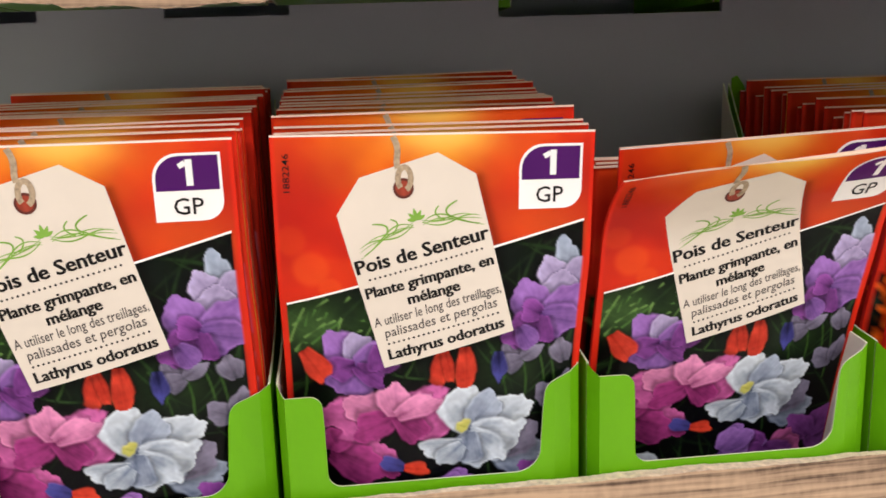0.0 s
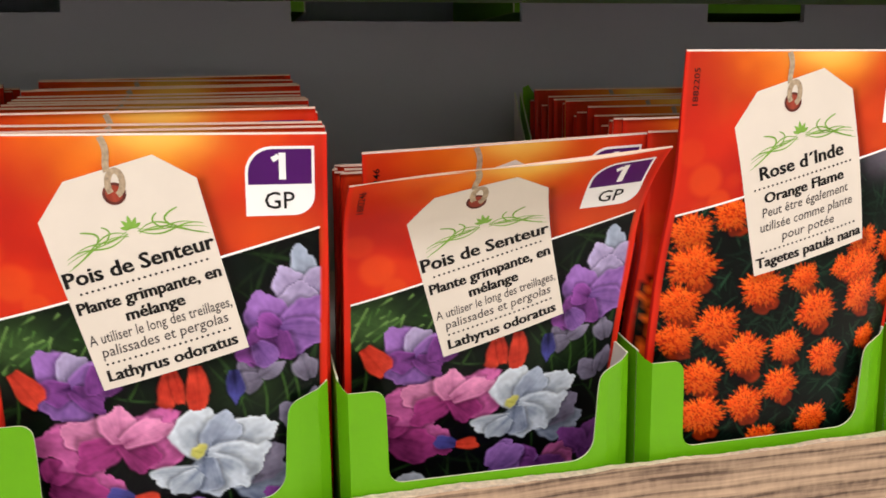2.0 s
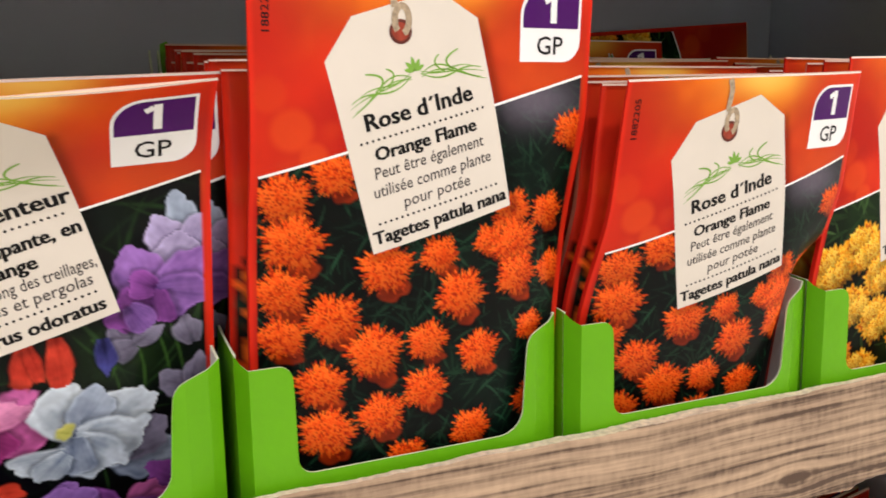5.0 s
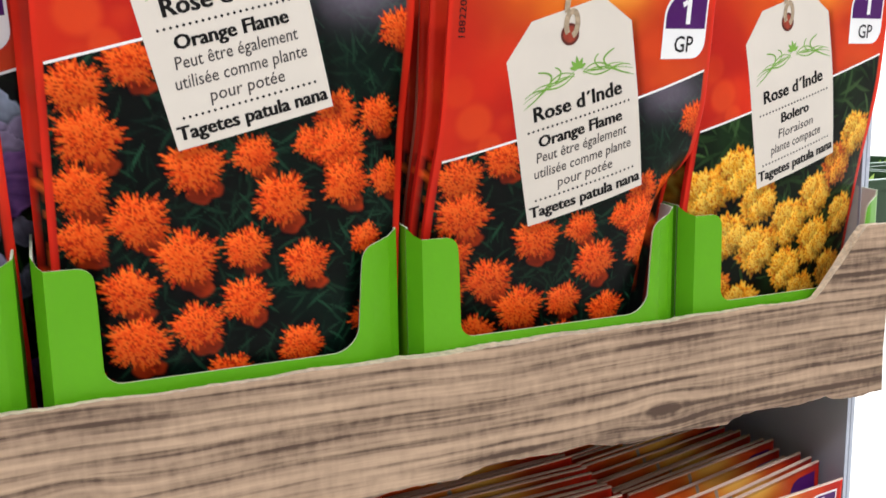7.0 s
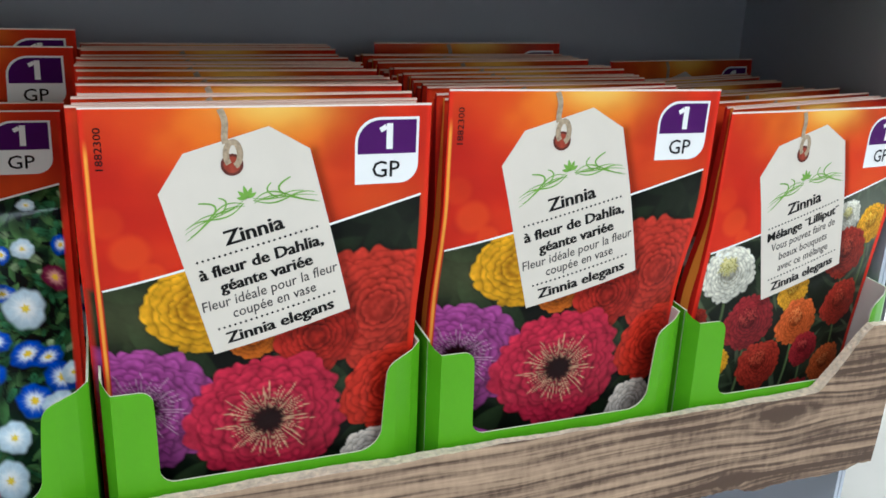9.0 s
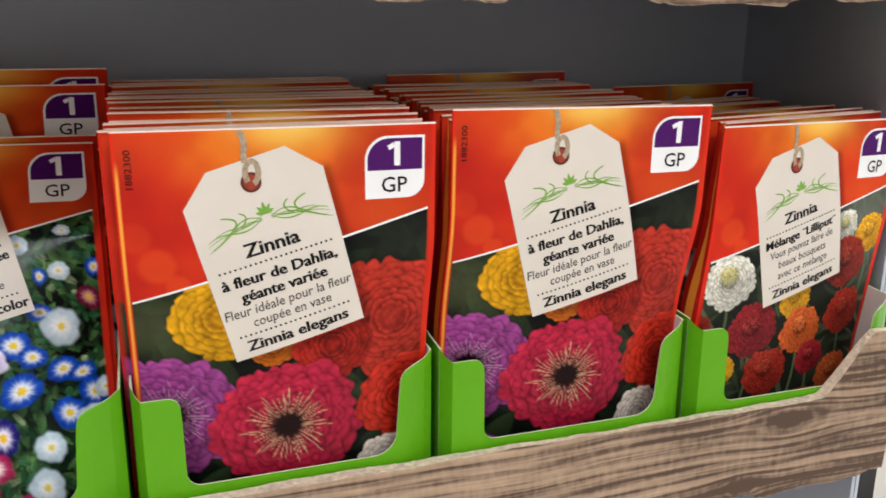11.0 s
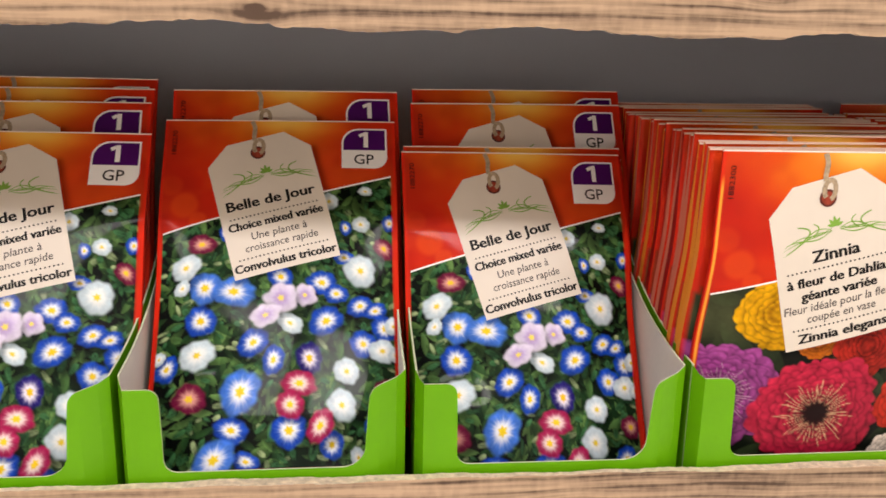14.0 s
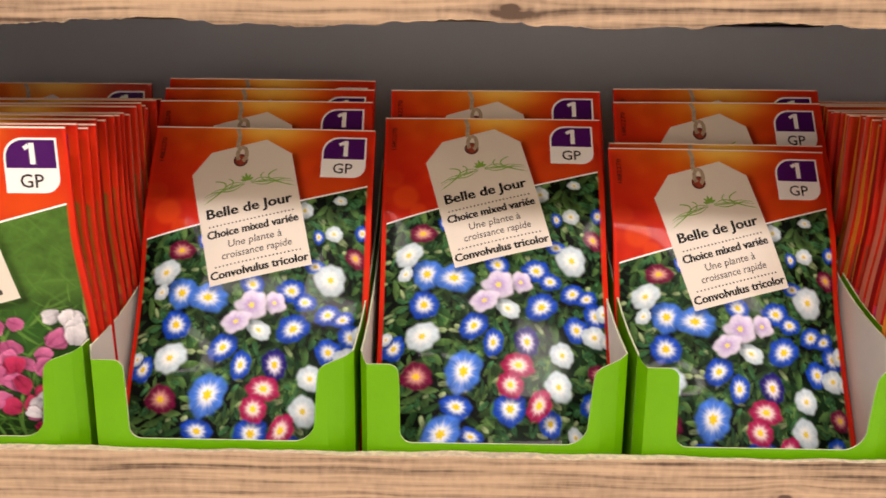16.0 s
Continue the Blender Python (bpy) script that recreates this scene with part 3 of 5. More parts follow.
def funnel(img, cx, cy, r, rim, mid, core, seed, star=True):
    """A flat round bindweed flower: coloured rim, pale rayed throat, yellow eye."""
    w = window(cx, cy, r * 1.3)
    X, Y = AX[w] - cx, AY[w] - cy
    rng = np.random.RandomState(seed)
    a, sq = rng.uniform(0, 3.14), rng.uniform(0.66, 1.0)
    u, v = X * math.cos(a) + Y * math.sin(a), (-X * math.sin(a) + Y * math.cos(a)) / sq
    th, p = np.arctan2(v, u), rng.uniform(0, 6.28)
    rr = np.hypot(u, v) * (0.94 + 0.16 * (smooth_noise(seed + 4, 4.0, 2)[w] - 0.5)) / (r * (1 + (0.075 if min(rim) > 215 else 0.03) * np.sin(5 * th + p) + 0.04 * np.sin(3 * th + 2 * p) + 0.03 * np.sin(9 * th + 2 * p)))
    m = step(rr, 1.08, 0.84)
    rays = rr * (1 + 0.07 * np.sin(10 * th + p) + 0.07 * np.sin(23 * th + 2 * p) + 0.05 * np.sin(5 * th + p))
    n = smooth_noise(seed + 9, 1.8, 2)[w]
    pale = np.array(mid, float) * 0.3 + np.array(rim, float) * 0.7
    white = min(rim) > 180
    c = np.zeros((*rr.shape, 3)) + col3(*rim)
    c *= (0.66 + (0.2 if white else 0.5) * n + (0.05 if white else 0.12) * np.sin(5 * th + p + 1.5) + (0.15 if white else 0))[..., None]
    c += (col3(*pale) - c) * (step(rays, 0.85, 0.5) * 0.7)[..., None]
    c += (col3(*mid) - c) * step(rays, 0.66, 0.26)[..., None]
    eye = 0.24 if white else 0.28
    c += (col3(*core) - c) * step(rr * (1 + 0.2 * np.sin(6 * th + p)), eye, eye - 0.12)[..., None]
    c *= np.clip(0.98 - 0.14 * Y / r + 0.05 * X / r, 0.6, 1.2)[..., None]
    sub = img[w]
    sh = step(np.hypot(X - 0.15 * r, Y - 0.3 * r) / r, 1.3, 0.85) * 0.5
    sub *= (1 - sh * (1 - m))[..., None]
    sub += (c - sub) * m[..., None]


def daisy(img, cx, cy, r, cols, seed, heart=True, rings=8, petals=24):
    """A large zinnia: rings of overlapping petals round a dark heart."""
    w = window(cx, cy, r * 1.2)
    X, Y = AX[w] - cx, AY[w] - cy
    rng = np.random.RandomState(seed)
    th, base = np.arctan2(Y, X), np.hypot(X, Y * 1.04) / r
    n1, n2 = smooth_noise(seed + 1, 3.2, 2)[w], smooth_noise(seed + 2, 1.1, 1)[w]
    th = th + 0.10 * (n1 - 0.5)
    base = base * (1 + 0.10 * (n1 - 0.5) + 0.03 * np.sin(3 * th + seed))
    sub = img[w]
    for k in range(rings):
        R = 1.0 - 0.82 / rings * k
        n = int(petals * (1 - 0.05 * k)) + rng.randint(-2, 3)
        f = (th / 6.2832 * n + rng.uniform(0, 1) + 0.25 * np.sin(3 * th + k) + 0.2 * np.sin(7 * th + 2 * k)) % 1.0
        d = np.abs(f - 0.5) * 2
        edge = R * (1 - 0.07 * d ** 2 + 0.03 * np.sin(5 * th + k * 2.3) + 0.02 * np.sin(11 * th + k))
        m = step(base, edge + 0.015, edge - 0.025)
        along = np.clip(base / edge, 0, 1)
        c = col3(*cols[0]) * 0.62 + (col3(*cols[1]) - col3(*cols[0]) * 0.62) * step(along, 0.55, 1.0)[..., None]
        c = c * (1.08 - 0.30 * d ** 2 + 0.4 * (n2 - 0.5) + 0.4 * (n1 - 0.5))[..., None]
        c = c * np.clip(0.95 - 0.25 * Y / r - 0.15 * X / r, 0.5, 1.25)[..., None]
        shade = 1 - 0.36 * step(base, edge + 0.06, edge) * (1 - m)
        sub *= shade[..., None]
        sub += (c - sub) * m[..., None]
    if not heart:
        sub += (col3(*cols[1]) * (0.55 + 0.5 * n2)[..., None] - sub) * (step(base, 0.26, 0.1) * 0.85)[..., None]
    if heart:
        for k in range(4):
            n = 41 + 7 * k
            f = np.abs(((th / 6.2832 * n + rng.uniform(0, 1) + 0.15 * np.sin(5 * th)) % 1.0) - 0.5) * 2
            reach = 0.54 - 0.10 * k + 0.07 * np.sin(th * 11 + k) + 0.07 * np.sin(th * 19 + k)
            m = step(f, 0.30, 0.08) * step(base, reach, reach - 0.08) * step(base, 0.14, 0.22)
            sub += (col3(*cols[2]) * (0.7 + 0.6 * n2)[..., None] - sub) * (m * 0.88)[..., None]
        sub *= (1 - 0.4 * step(base, 0.5, 0.16))[..., None]
        sub += (col3(34, 12, 14) - sub) * step(base * (1 + 0.2 * np.sin(th * 13)), 0.25, 0.13)[..., None]


def finish(img, ground, seed):
    """Put the photograph under the slanting edge of the red ground, with its printed tag shadow and borders."""
    inside = step(AY - line_y(AX), -0.2, 0.2) * step(AX, 1.7, 2.0) * step(AX, 83.1, 82.8)
    out = ground.copy()
    grain = 0.94 + 0.12 * smooth_noise(seed + 77, 0.8, 1)
    out += (np.clip(img, 0, 1) ** 1.08 * grain[..., None] - out) * inside[..., None]
    # shadow printed under the tag
    for x0, y0, x1, y1, s in ((54.2, 12, 65.4, 56, 1.6), (28.4, 66.3, 65, 56.8, 1.4)):
        t = np.clip(((AX - x0) * (x1 - x0) + (AY - y0) * (y1 - y0)) / ((x1 - x0) ** 2 + (y1 - y0) ** 2), 0, 1)
        d = np.hypot(AX - x0 - t * (x1 - x0), AY - y0 - t * (y1 - y0))
        out *= (1 - 0.5 * np.exp(-(d / s) ** 2))[..., None]
    return np.clip(out, 0.0015, 0.95)


def fan_petal(img, bx, by, ang, length, width, light, dark, seed=0, ruffle=0.10, fold=0.24):
    """A thin petal that opens like a fan from its base: ruffled far edge, veins, a fold along its middle."""
    w = window(bx, by, max(length, width) * 1.35)
    X, Y = AX[w] - bx, AY[w] - by
    a = radians(ang)
    u, v = (X * math.cos(a) + Y * math.sin(a)) / length, (-X * math.sin(a) + Y * math.cos(a)) / (width * 0.58)
    nz, fine = smooth_noise(seed * 5 + 11, 5.0, 3)[w] - 0.5, smooth_noise(seed * 3 + 7, 1.6, 2)[w] - 0.5
    th = np.arctan2(v, u * 1.6)
    u2 = u * (1 + ruffle * np.sin(3 * th + seed) + ruffle * 0.5 * np.sin(8 * th + 2.3 * seed) + 0.45 * nz)
    v2 = v * (1 + 0.55 * nz) + 0.18 * math.sin(seed * 1.7) * u
    c = 0.58
    h = np.where(u2 < c, 0.5 + 0.5 * np.sin(1.5708 * np.clip(u2 / c, 0, 1)), np.sqrt(np.clip(1 - ((u2 - c) / (1 - c)) ** 2, 0, 1)))
    gap = np.where((u2 > 0) & (u2 < 1.0), h - np.abs(v2), -1.0)
    s = 0.55 / min(length, width / 2)
    m = step(gap, -0.4 * s, s)
    vein = np.sin(np.arctan2(v2, u2 + 0.25) * 26 + 3 * nz + seed)
    tone = 0.40 + 0.36 * np.clip(u2, 0, 1) + 0.03 * vein + 0.6 * nz + 0.22 * fine
    tone -= fold * np.exp(-((v2 - 0.12 * math.sin(seed)) / 0.13) ** 2) * np.clip(1.1 - u2, 0, 1)
    tone += 0.22 * np.clip(-(Y / length), -0.6, 0.8) + 0.24 * np.exp(-((gap - 0.12) / 0.08) ** 2) - 0.25 * step(np.abs(v2), 0.55, 1.0) * (Y > 0)
    tone = np.clip(tone, 0, 1)[..., None]
    col = col3(*dark) * 0.55 + (col3(*light) * 1.06 - col3(*dark) * 0.55) * tone
    sub = img[w]
    near = step(gap, -0.4, 0.05) * np.where((u > -0.1) & (u < 1.2), 1, 0) * 0.5
    sub *= (1 - near * (1 - m))[..., None]
    sub += (col - sub) * m[..., None]


def stem(img, x0, y0, x1, y1, bow, width, colour):
    """A thin bowed stalk."""
    t = np.clip(((AX - x0) * (x1 - x0) + (AY - y0) * (y1 - y0)) / ((x1 - x0) ** 2 + (y1 - y0) ** 2), 0, 1)
    k = bow * np.sin(3.1416 * t)
    d = np.hypot(AX - x0 - t * (x1 - x0) - k, AY - y0 - t * (y1 - y0))
    lay(img, step(d, width, width * 0.3) * 0.85, col3(*colour) * 1.0)


def art_pea():
    img = leaves(11, (7, 11, 8), (20, 36, 18), (58, 92, 46), 10, 150, 0.05)
    lay(img, np.exp(-(((AX - 8) / 13) ** 2 + ((AY - 53) / 7) ** 2)) * 0.75, col3(76, 110, 58))
    lay(img, np.exp(-(((AX - 30) / 8) ** 2 + ((AY - 50) / 8) ** 2)) * 0.5, col3(44, 74, 34))
    lay(img, np.exp(-(((AX - 64) / 7) ** 2 + ((AY - 68) / 8) ** 2)) * 0.6, col3(50, 74, 38))
    lay(img, step(smooth_noise(15, 9, 3), 0.5, 0.8) * 0.5, col3(14, 22, 22))
    lay(img, np.exp(-(((AX - 40) / 18) ** 2 + ((AY - 97) / 9) ** 2)) * 0.8, col3(12, 9, 20))
    rng = np.random.RandomState(16)
    for k in range(22):
        x, y = rng.uniform(0, 28), rng.uniform(47, 58)
        stem(img, x, y + 4, x + rng.uniform(4, 12), y - rng.uniform(1, 9), rng.uniform(-2, 2), 0.5, (92, 136, 66) if k % 2 else (128, 168, 92))
    for x, y, dx, dy in ((58, 62, 5, 18), (66, 62, 2, 16), (71, 60, 3, 22), (34, 68, 3, -12), (6, 66, -3, 16), (46, 66, 3, 12), (75, 62, 2, 24), (62, 70, -6, 10)):
        stem(img, x, y, x + dx, y + dy, 1.2, 0.55, (62, 96, 42))
    vio, plum, lav = ((176, 128, 208), (96, 56, 140)), ((166, 92, 182), (88, 36, 110)), ((206, 192, 232), (128, 112, 178))
    pink, rose, deep = ((222, 118, 184), (140, 40, 110)), ((236, 156, 200), (170, 64, 132)), ((186, 74, 148), (100, 22, 76))
    white, shade, dim = ((228, 238, 247), (142, 162, 196)), ((190, 202, 222), (104, 122, 158)), ((150, 144, 168), (66, 64, 84))
    blue, red = ((88, 88, 168), (36, 36, 92)), ((252, 92, 64), (200, 34, 24))

    def bloom(x, y, petals):
        for i, (ang, length, width, tint) in enumerate(petals):
            fan_petal(img, x, y, ang, length, width, *tint, seed=int(x * 3 + y + 7 * i))

    # a few dim flowers behind
    bloom(67, 65, [(-120, 8, 6, dim), (160, 7, 6, dim), (-40, 6, 5, dim)])
    bloom(60, 62, [(85, 10, 4.5, blue)])
    bloom(79, 80, [(-160, 8, 7, dim), (-80, 9, 5, dim)])
    bloom(80, 68, [(-100, 7, 6, dim)])
    # lilac spray beside the tag
    bloom(79, 44, [(-95, 12, 8, shade), (-130, 10, 8, lav), (-60, 9, 7, lav)])
    bloom(72, 52, [(-60, 13, 9, lav), (-115, 11, 10, vio), (-20, 12, 9, vio), (25, 12, 9, vio), (150, 10, 9, plum), (95, 9, 8, plum), (-155, 7, 7, plum)])
    bloom(66, 55, [(120, 7, 7, plum), (60, 8, 6, vio)])
    # violet flower low beside the tag
    bloom(20, 65, [(-132, 12, 10, vio), (-80, 9, 9, lav), (-25, 12, 10, vio), (105, 11, 12, vio), (165, 8, 7, plum), (40, 9, 6, plum)])
    bloom(27, 58, [(80, 10, 8, plum)])
    bloom(5.5, 61, [(52, 12, 7, red)])
    bloom(44.5, 60, [(98, 12, 5, red), (78, 10, 3, red)])
    bloom(50.5, 60, [(88, 12.5, 5.4, red)])
    # pink flowers
    bloom(12, 93, [(-18, 15, 12, pink), (18, 16, 12, deep), (-70, 8, 8, deep)])
    bloom(31, 81, [(176, 20, 12, pink), (-168, 14, 9, rose), (150, 13, 9, deep), (-4, 17, 17, pink), (38, 11, 8, deep), (-96, 11, 9, rose), (-28, 14, 7, rose)])
    # white flower
    bloom(60, 94, [(20, 15, 12, shade), (-25, 13, 10, dim)])
    bloom(52, 87, [(-100, 14, 13, white), (-24, 19, 13, white), (-55, 14, 9, shade), (20, 16, 12, white), (62, 13, 11, white), (100, 11, 8, shade)])
    bloom(50, 91, [(172, 13, 6, white), (140, 9, 6, white)])
    petal(img, 50, 85, 2.2, 2.8, 20, (232, 224, 128), (176, 184, 80), seed=3)
    bloom(33, 98, [(-160, 8, 5, blue), (10, 7, 4, red)])
    for k in range(9):
        bloom(rng.uniform(6, 80), rng.uniform(108, 124), [(rng.uniform(0, 360), 11, 10, (vio, pink, white, plum)[k % 4]) for _ in range(3)])
    return img * (0.70 + 0.36 * smooth_noise(19, 6, 3))[..., None]


def art_marigold():
    img = leaves(21, (7, 12, 10), (14, 34, 25), (42, 80, 56), 3.4, 1300, 0.10)
    lay(img, np.exp(-(((AX - 70) / 12) ** 2 + ((AY - 30) / 6) ** 2)) * 0.8, col3(116, 108, 120))
    cols = ((176, 40, 4), (240, 86, 12), (252, 124, 36))
    rows = [
        [(80.8, 37.3, 5), (18.7, 45.9, 5.6), (7.2, 51.3, 6.4), (65, 57.4, 5.8), (76.4, 58.2, 5), (9.5, 62.3, 7.2), (58.8, 64.3, 4.4), (66.6, 66.2, 7), (44.9, 66.6, 5)],
        [(31.3, 69.1, 6.8), (7, 74.2, 6.3), (68, 74.5, 6.2), (80, 74.4, 5), (51.3, 77.5, 6.8), (18.9, 81.2, 6.8), (7, 85.7, 5.6), (42.8, 89.1, 5.5), (73.9, 89.7, 4.4)],
        [(29, 90.5, 7.2), (57.7, 93.8, 6), (15.9, 98.2, 6.2), (42.4, 101.8, 6), (31, 107.4, 6.2), (17.4, 111, 7), (76.3, 111, 6.4), (56, 115.3, 5.8), (4, 122, 7), (38, 121, 6)],
    ]
    spots = [q for row in rows for q in row]
    for i, (x, y, r) in enumerate(spots):
        petal(img, x + 2, y + r * 0.85, r * 0.6, r * 0.45, 10, (196, 70, 18), (136, 34, 10), seed=i)
    for i, (x, y, r) in enumerate(spots):
        pompom(img, x, y, r * 0.95, cols, 100 + i, 0.21, 19)
    return img


def art_bolero():
    img = leaves(31, (14, 22, 12), (34, 60, 28), (80, 112, 60), 5, 420, 0.12)
    spots = [(8, 66, 9), (20, 60, 9), (30, 70, 8), (6, 84, 9), (19, 80, 8), (33, 86, 9), (46, 78, 9), (58, 70, 8.5), (68, 60, 8), (76, 50, 8), (48, 94, 8), (62, 86, 9),
             (76, 78, 8), (14, 98, 8.5), (28, 104, 8), (58, 104, 8), (74, 98, 8), (44, 112, 8), (8, 114, 8), (70, 116, 8)]
    for i, (x, y, r) in enumerate(spots):
        red = i % 5 == 3
        pompom(img, x, y, r, ((150, 48, 8), (226, 104, 18), (250, 160, 48)) if red else ((190, 96, 6), (246, 164, 18), (255, 212, 80)), 300 + i, 0.13, 11)
        for k in range(3):
            pompom(img, x + (k - 1) * r * 0.42, y + ((k * 2) % 3 - 1) * r * 0.36, r * 0.5, ((164, 70, 6), (240, 140, 16), (255, 200, 66)) if red else ((206, 116, 8), (250, 180, 26), (255, 222, 104)), 340 + i * 3 + k, 0.15, 9)
    return img


def art_belle():
    img = leaves(41, (7, 12, 9), (34, 72, 38), (120, 164, 92), 3.4, 1100, 0.30)
    lay(img, step(smooth_noise(47, 7, 2), 0.5, 0.78) * 0.6, col3(10, 20, 14))
    rng = np.random.RandomState(43)
    for _ in range(520):
        petal_at = rng.uniform(0, PW), rng.uniform(28, PH)
        fan_petal(img, *petal_at, rng.uniform(0, 360), rng.uniform(2.2, 5), rng.uniform(1.1, 2.2), (74, 132, 84) if rng.rand() > 0.22 else (182, 204, 150), (14, 44, 24), seed=rng.randint(60), ruffle=0.04, fold=0.3)
    blue = [(43.6, 64.2, 4.4), (57.7, 66.3, 4.8), (62.7, 70.3, 3.9), (59.2, 80.3, 5.8), (70.9, 74.4, 4.4), (76.2, 75.7, 4), (79.5, 81.9, 4.4), (71.8, 88, 4.4), (34.8, 87.4, 5.4), (41.6, 93.6, 4.8),
            (16.7, 79, 5.2), (28.5, 116.7, 5.2), (33.5, 126.8, 4.2), (47.2, 117.3, 5.4), (61.1, 122.1, 4.4), (76.6, 115.1, 4.6), (23.9, 47.5, 2.8), (65.5, 56.7, 3.4), (81.9, 42.9, 2.8), (66, 45.2, 2.6), (6, 95, 4.4)]
    white = [(10.7, 59.4, 5), (9.7, 66.7, 3), (71.2, 61.3, 5.6), (16.3, 91.4, 5.8), (47, 80.9, 4.4), (66.1, 97.7, 4.4), (78.5, 89.9, 4.4), (64.4, 109.2, 5.2), (82.5, 80.7, 3.1), (83.2, 91, 2.6),
             (3, 91, 2.4), (60.1, 34.9, 3.2), (71.5, 43.7, 3), (73.3, 30.6, 2.4), (69.8, 126.4, 3.4)]
    sky = [(17.7, 67.3, 5.4), (27.6, 69.2, 7), (31.1, 104.2, 7.2), (23.2, 125.9, 6.8)]
    maroon = [(14.4, 105.9, 5.4), (15.9, 51.2, 4.8), (79.7, 52.4, 4), (79.5, 103.9, 4)]
    lilac = [(51.9, 71, 3.6), (43.8, 71.9, 5.1), (38.6, 77.9, 4.9)]
    magenta = [(50.4, 101.8, 5.4), (47.4, 108.9, 4.6), (57.3, 116, 5.6)]
    kinds_of = [
        (blue, ((16, 74, 186), (240, 244, 250), (242, 208, 34))),
        (sky, ((66, 122, 216), (238, 242, 250), (242, 212, 40))),
        (maroon, ((112, 22, 60), (222, 160, 150), (246, 206, 60))),
        (white, ((206, 224, 232), (244, 247, 244), (240, 214, 60))),
        (lilac, ((226, 218, 238), (190, 168, 214), (246, 224, 110))),
        ([(53.6, 93.3, 5.4)], ((32, 22, 112), (240, 232, 246), (246, 200, 24))),
        (magenta, ((168, 30, 84), (248, 226, 220), (250, 212, 44))),
    ]
    k = 0
    for spots, tints in kinds_of:
        for x, y, r in spots:
            k += 1
            funnel(img, x, y, r * 1.04, *tints, 500 + k)
    return img


def art_zinnia():
    img = leaves(51, (14, 18, 13), (30, 42, 26), (64, 80, 50), 10, 70, 0.35)
    lay(img, np.exp(-(((AX - 6) / 14) ** 2 + ((AY - 54) / 9) ** 2)) * 0.8, col3(92, 98, 66))
    lay(img, np.exp(-(((AX - 78) / 14) ** 2 + ((AY - 32) / 9) ** 2)) * 0.8, col3(44, 46, 40))
    daisy(img, 24, 52, 13.5, ((226, 150, 4), (244, 184, 14), (255, 216, 60)), 700, False, 5, 13)
    daisy(img, 38, 61, 7, ((206, 96, 16), (232, 128, 28), (244, 150, 50)), 701, False, 4, 11)
    daisy(img, 73, 57, 20, ((140, 26, 18), (204, 64, 46), (224, 110, 66)), 702, False, 8, 16)
    daisy(img, 77, 84, 15, ((142, 24, 14), (198, 54, 34), (230, 120, 70)), 706, False, 6, 14)
    daisy(img, 55, 63, 12, ((118, 18, 14), (186, 48, 34), (176, 90, 60)), 703, False, 6, 15)
    daisy(img, 9, 82, 20, ((104, 28, 92), (178, 84, 160), (206, 164, 190)), 704, True, 8, 22)
    daisy(img, 71, 106, 10, ((180, 166, 152), (222, 210, 196), (220, 200, 180)), 707, False, 5, 11)
    daisy(img, 41.6, 87.5, 22, ((118, 12, 36), (194, 44, 74), (216, 178, 140)), 705, True, 8, 24)
    daisy(img, 14, 120, 14, ((150, 50, 130), (180, 84, 170), (214, 170, 200)), 708, False, 5, 17)
    return img * (0.66 + 0.34 * smooth_noise(57, 5, 3))[..., None]


def art_lilliput():
    img = leaves(61, (30, 34, 26), (70, 82, 58), (112, 122, 92), 8, 150, 0.12)
    lay(img, np.exp(-(((AX - 74) / 18) ** 2 + ((AY - 38) / 16) ** 2)) * 0.7, col3(128, 132, 120))
    cols = {"y": ((180, 110, 10), (236, 176, 34), (252, 214, 80)), "w": ((170, 160, 130), (232, 228, 212), (248, 246, 238)), "r": ((84, 20, 14), (152, 50, 36), (190, 90, 64)),
            "d": ((72, 12, 18), (146, 40, 46), (190, 84, 72)), "o": ((140, 56, 18), (206, 102, 48), (234, 150, 90))}
    heads = [(63, 38, 6.5, "w"), (77, 42, 8, "y"), (67, 52, 10.5, "r"), (11.7, 54.4, 11, "w"), (43, 64, 7.5, "y"), (1, 72, 6, "r"), (70.7, 72, 10, "r"), (25, 74, 11.5, "d"), (49, 76.6, 10, "o"), (57, 89, 7.5, "d"),
             (13.7, 89, 6.5, "y"), (35, 92, 10.5, "r"), (72, 98, 9, "o"), (12, 110, 9, "r"), (58, 110, 9, "d")]
    for i, (x, y, r, k) in enumerate(heads):
        stem(img, x, y + r * 0.7, x + 2 - i % 5, y + r + 16, 1.0, 0.8, (96, 112, 70))
    for i, (x, y, r, k) in enumerate(heads):
        daisy(img, x, y, r, cols[k], 800 + i, False, 7, 19)
        pompom(img, x - r * 0.1, y - r * 0.25, r * 0.34, ((150, 146, 80), (214, 204, 130), (236, 228, 176)) if k == "w" else cols[k], 850 + i, 0.2, 9)
    return img


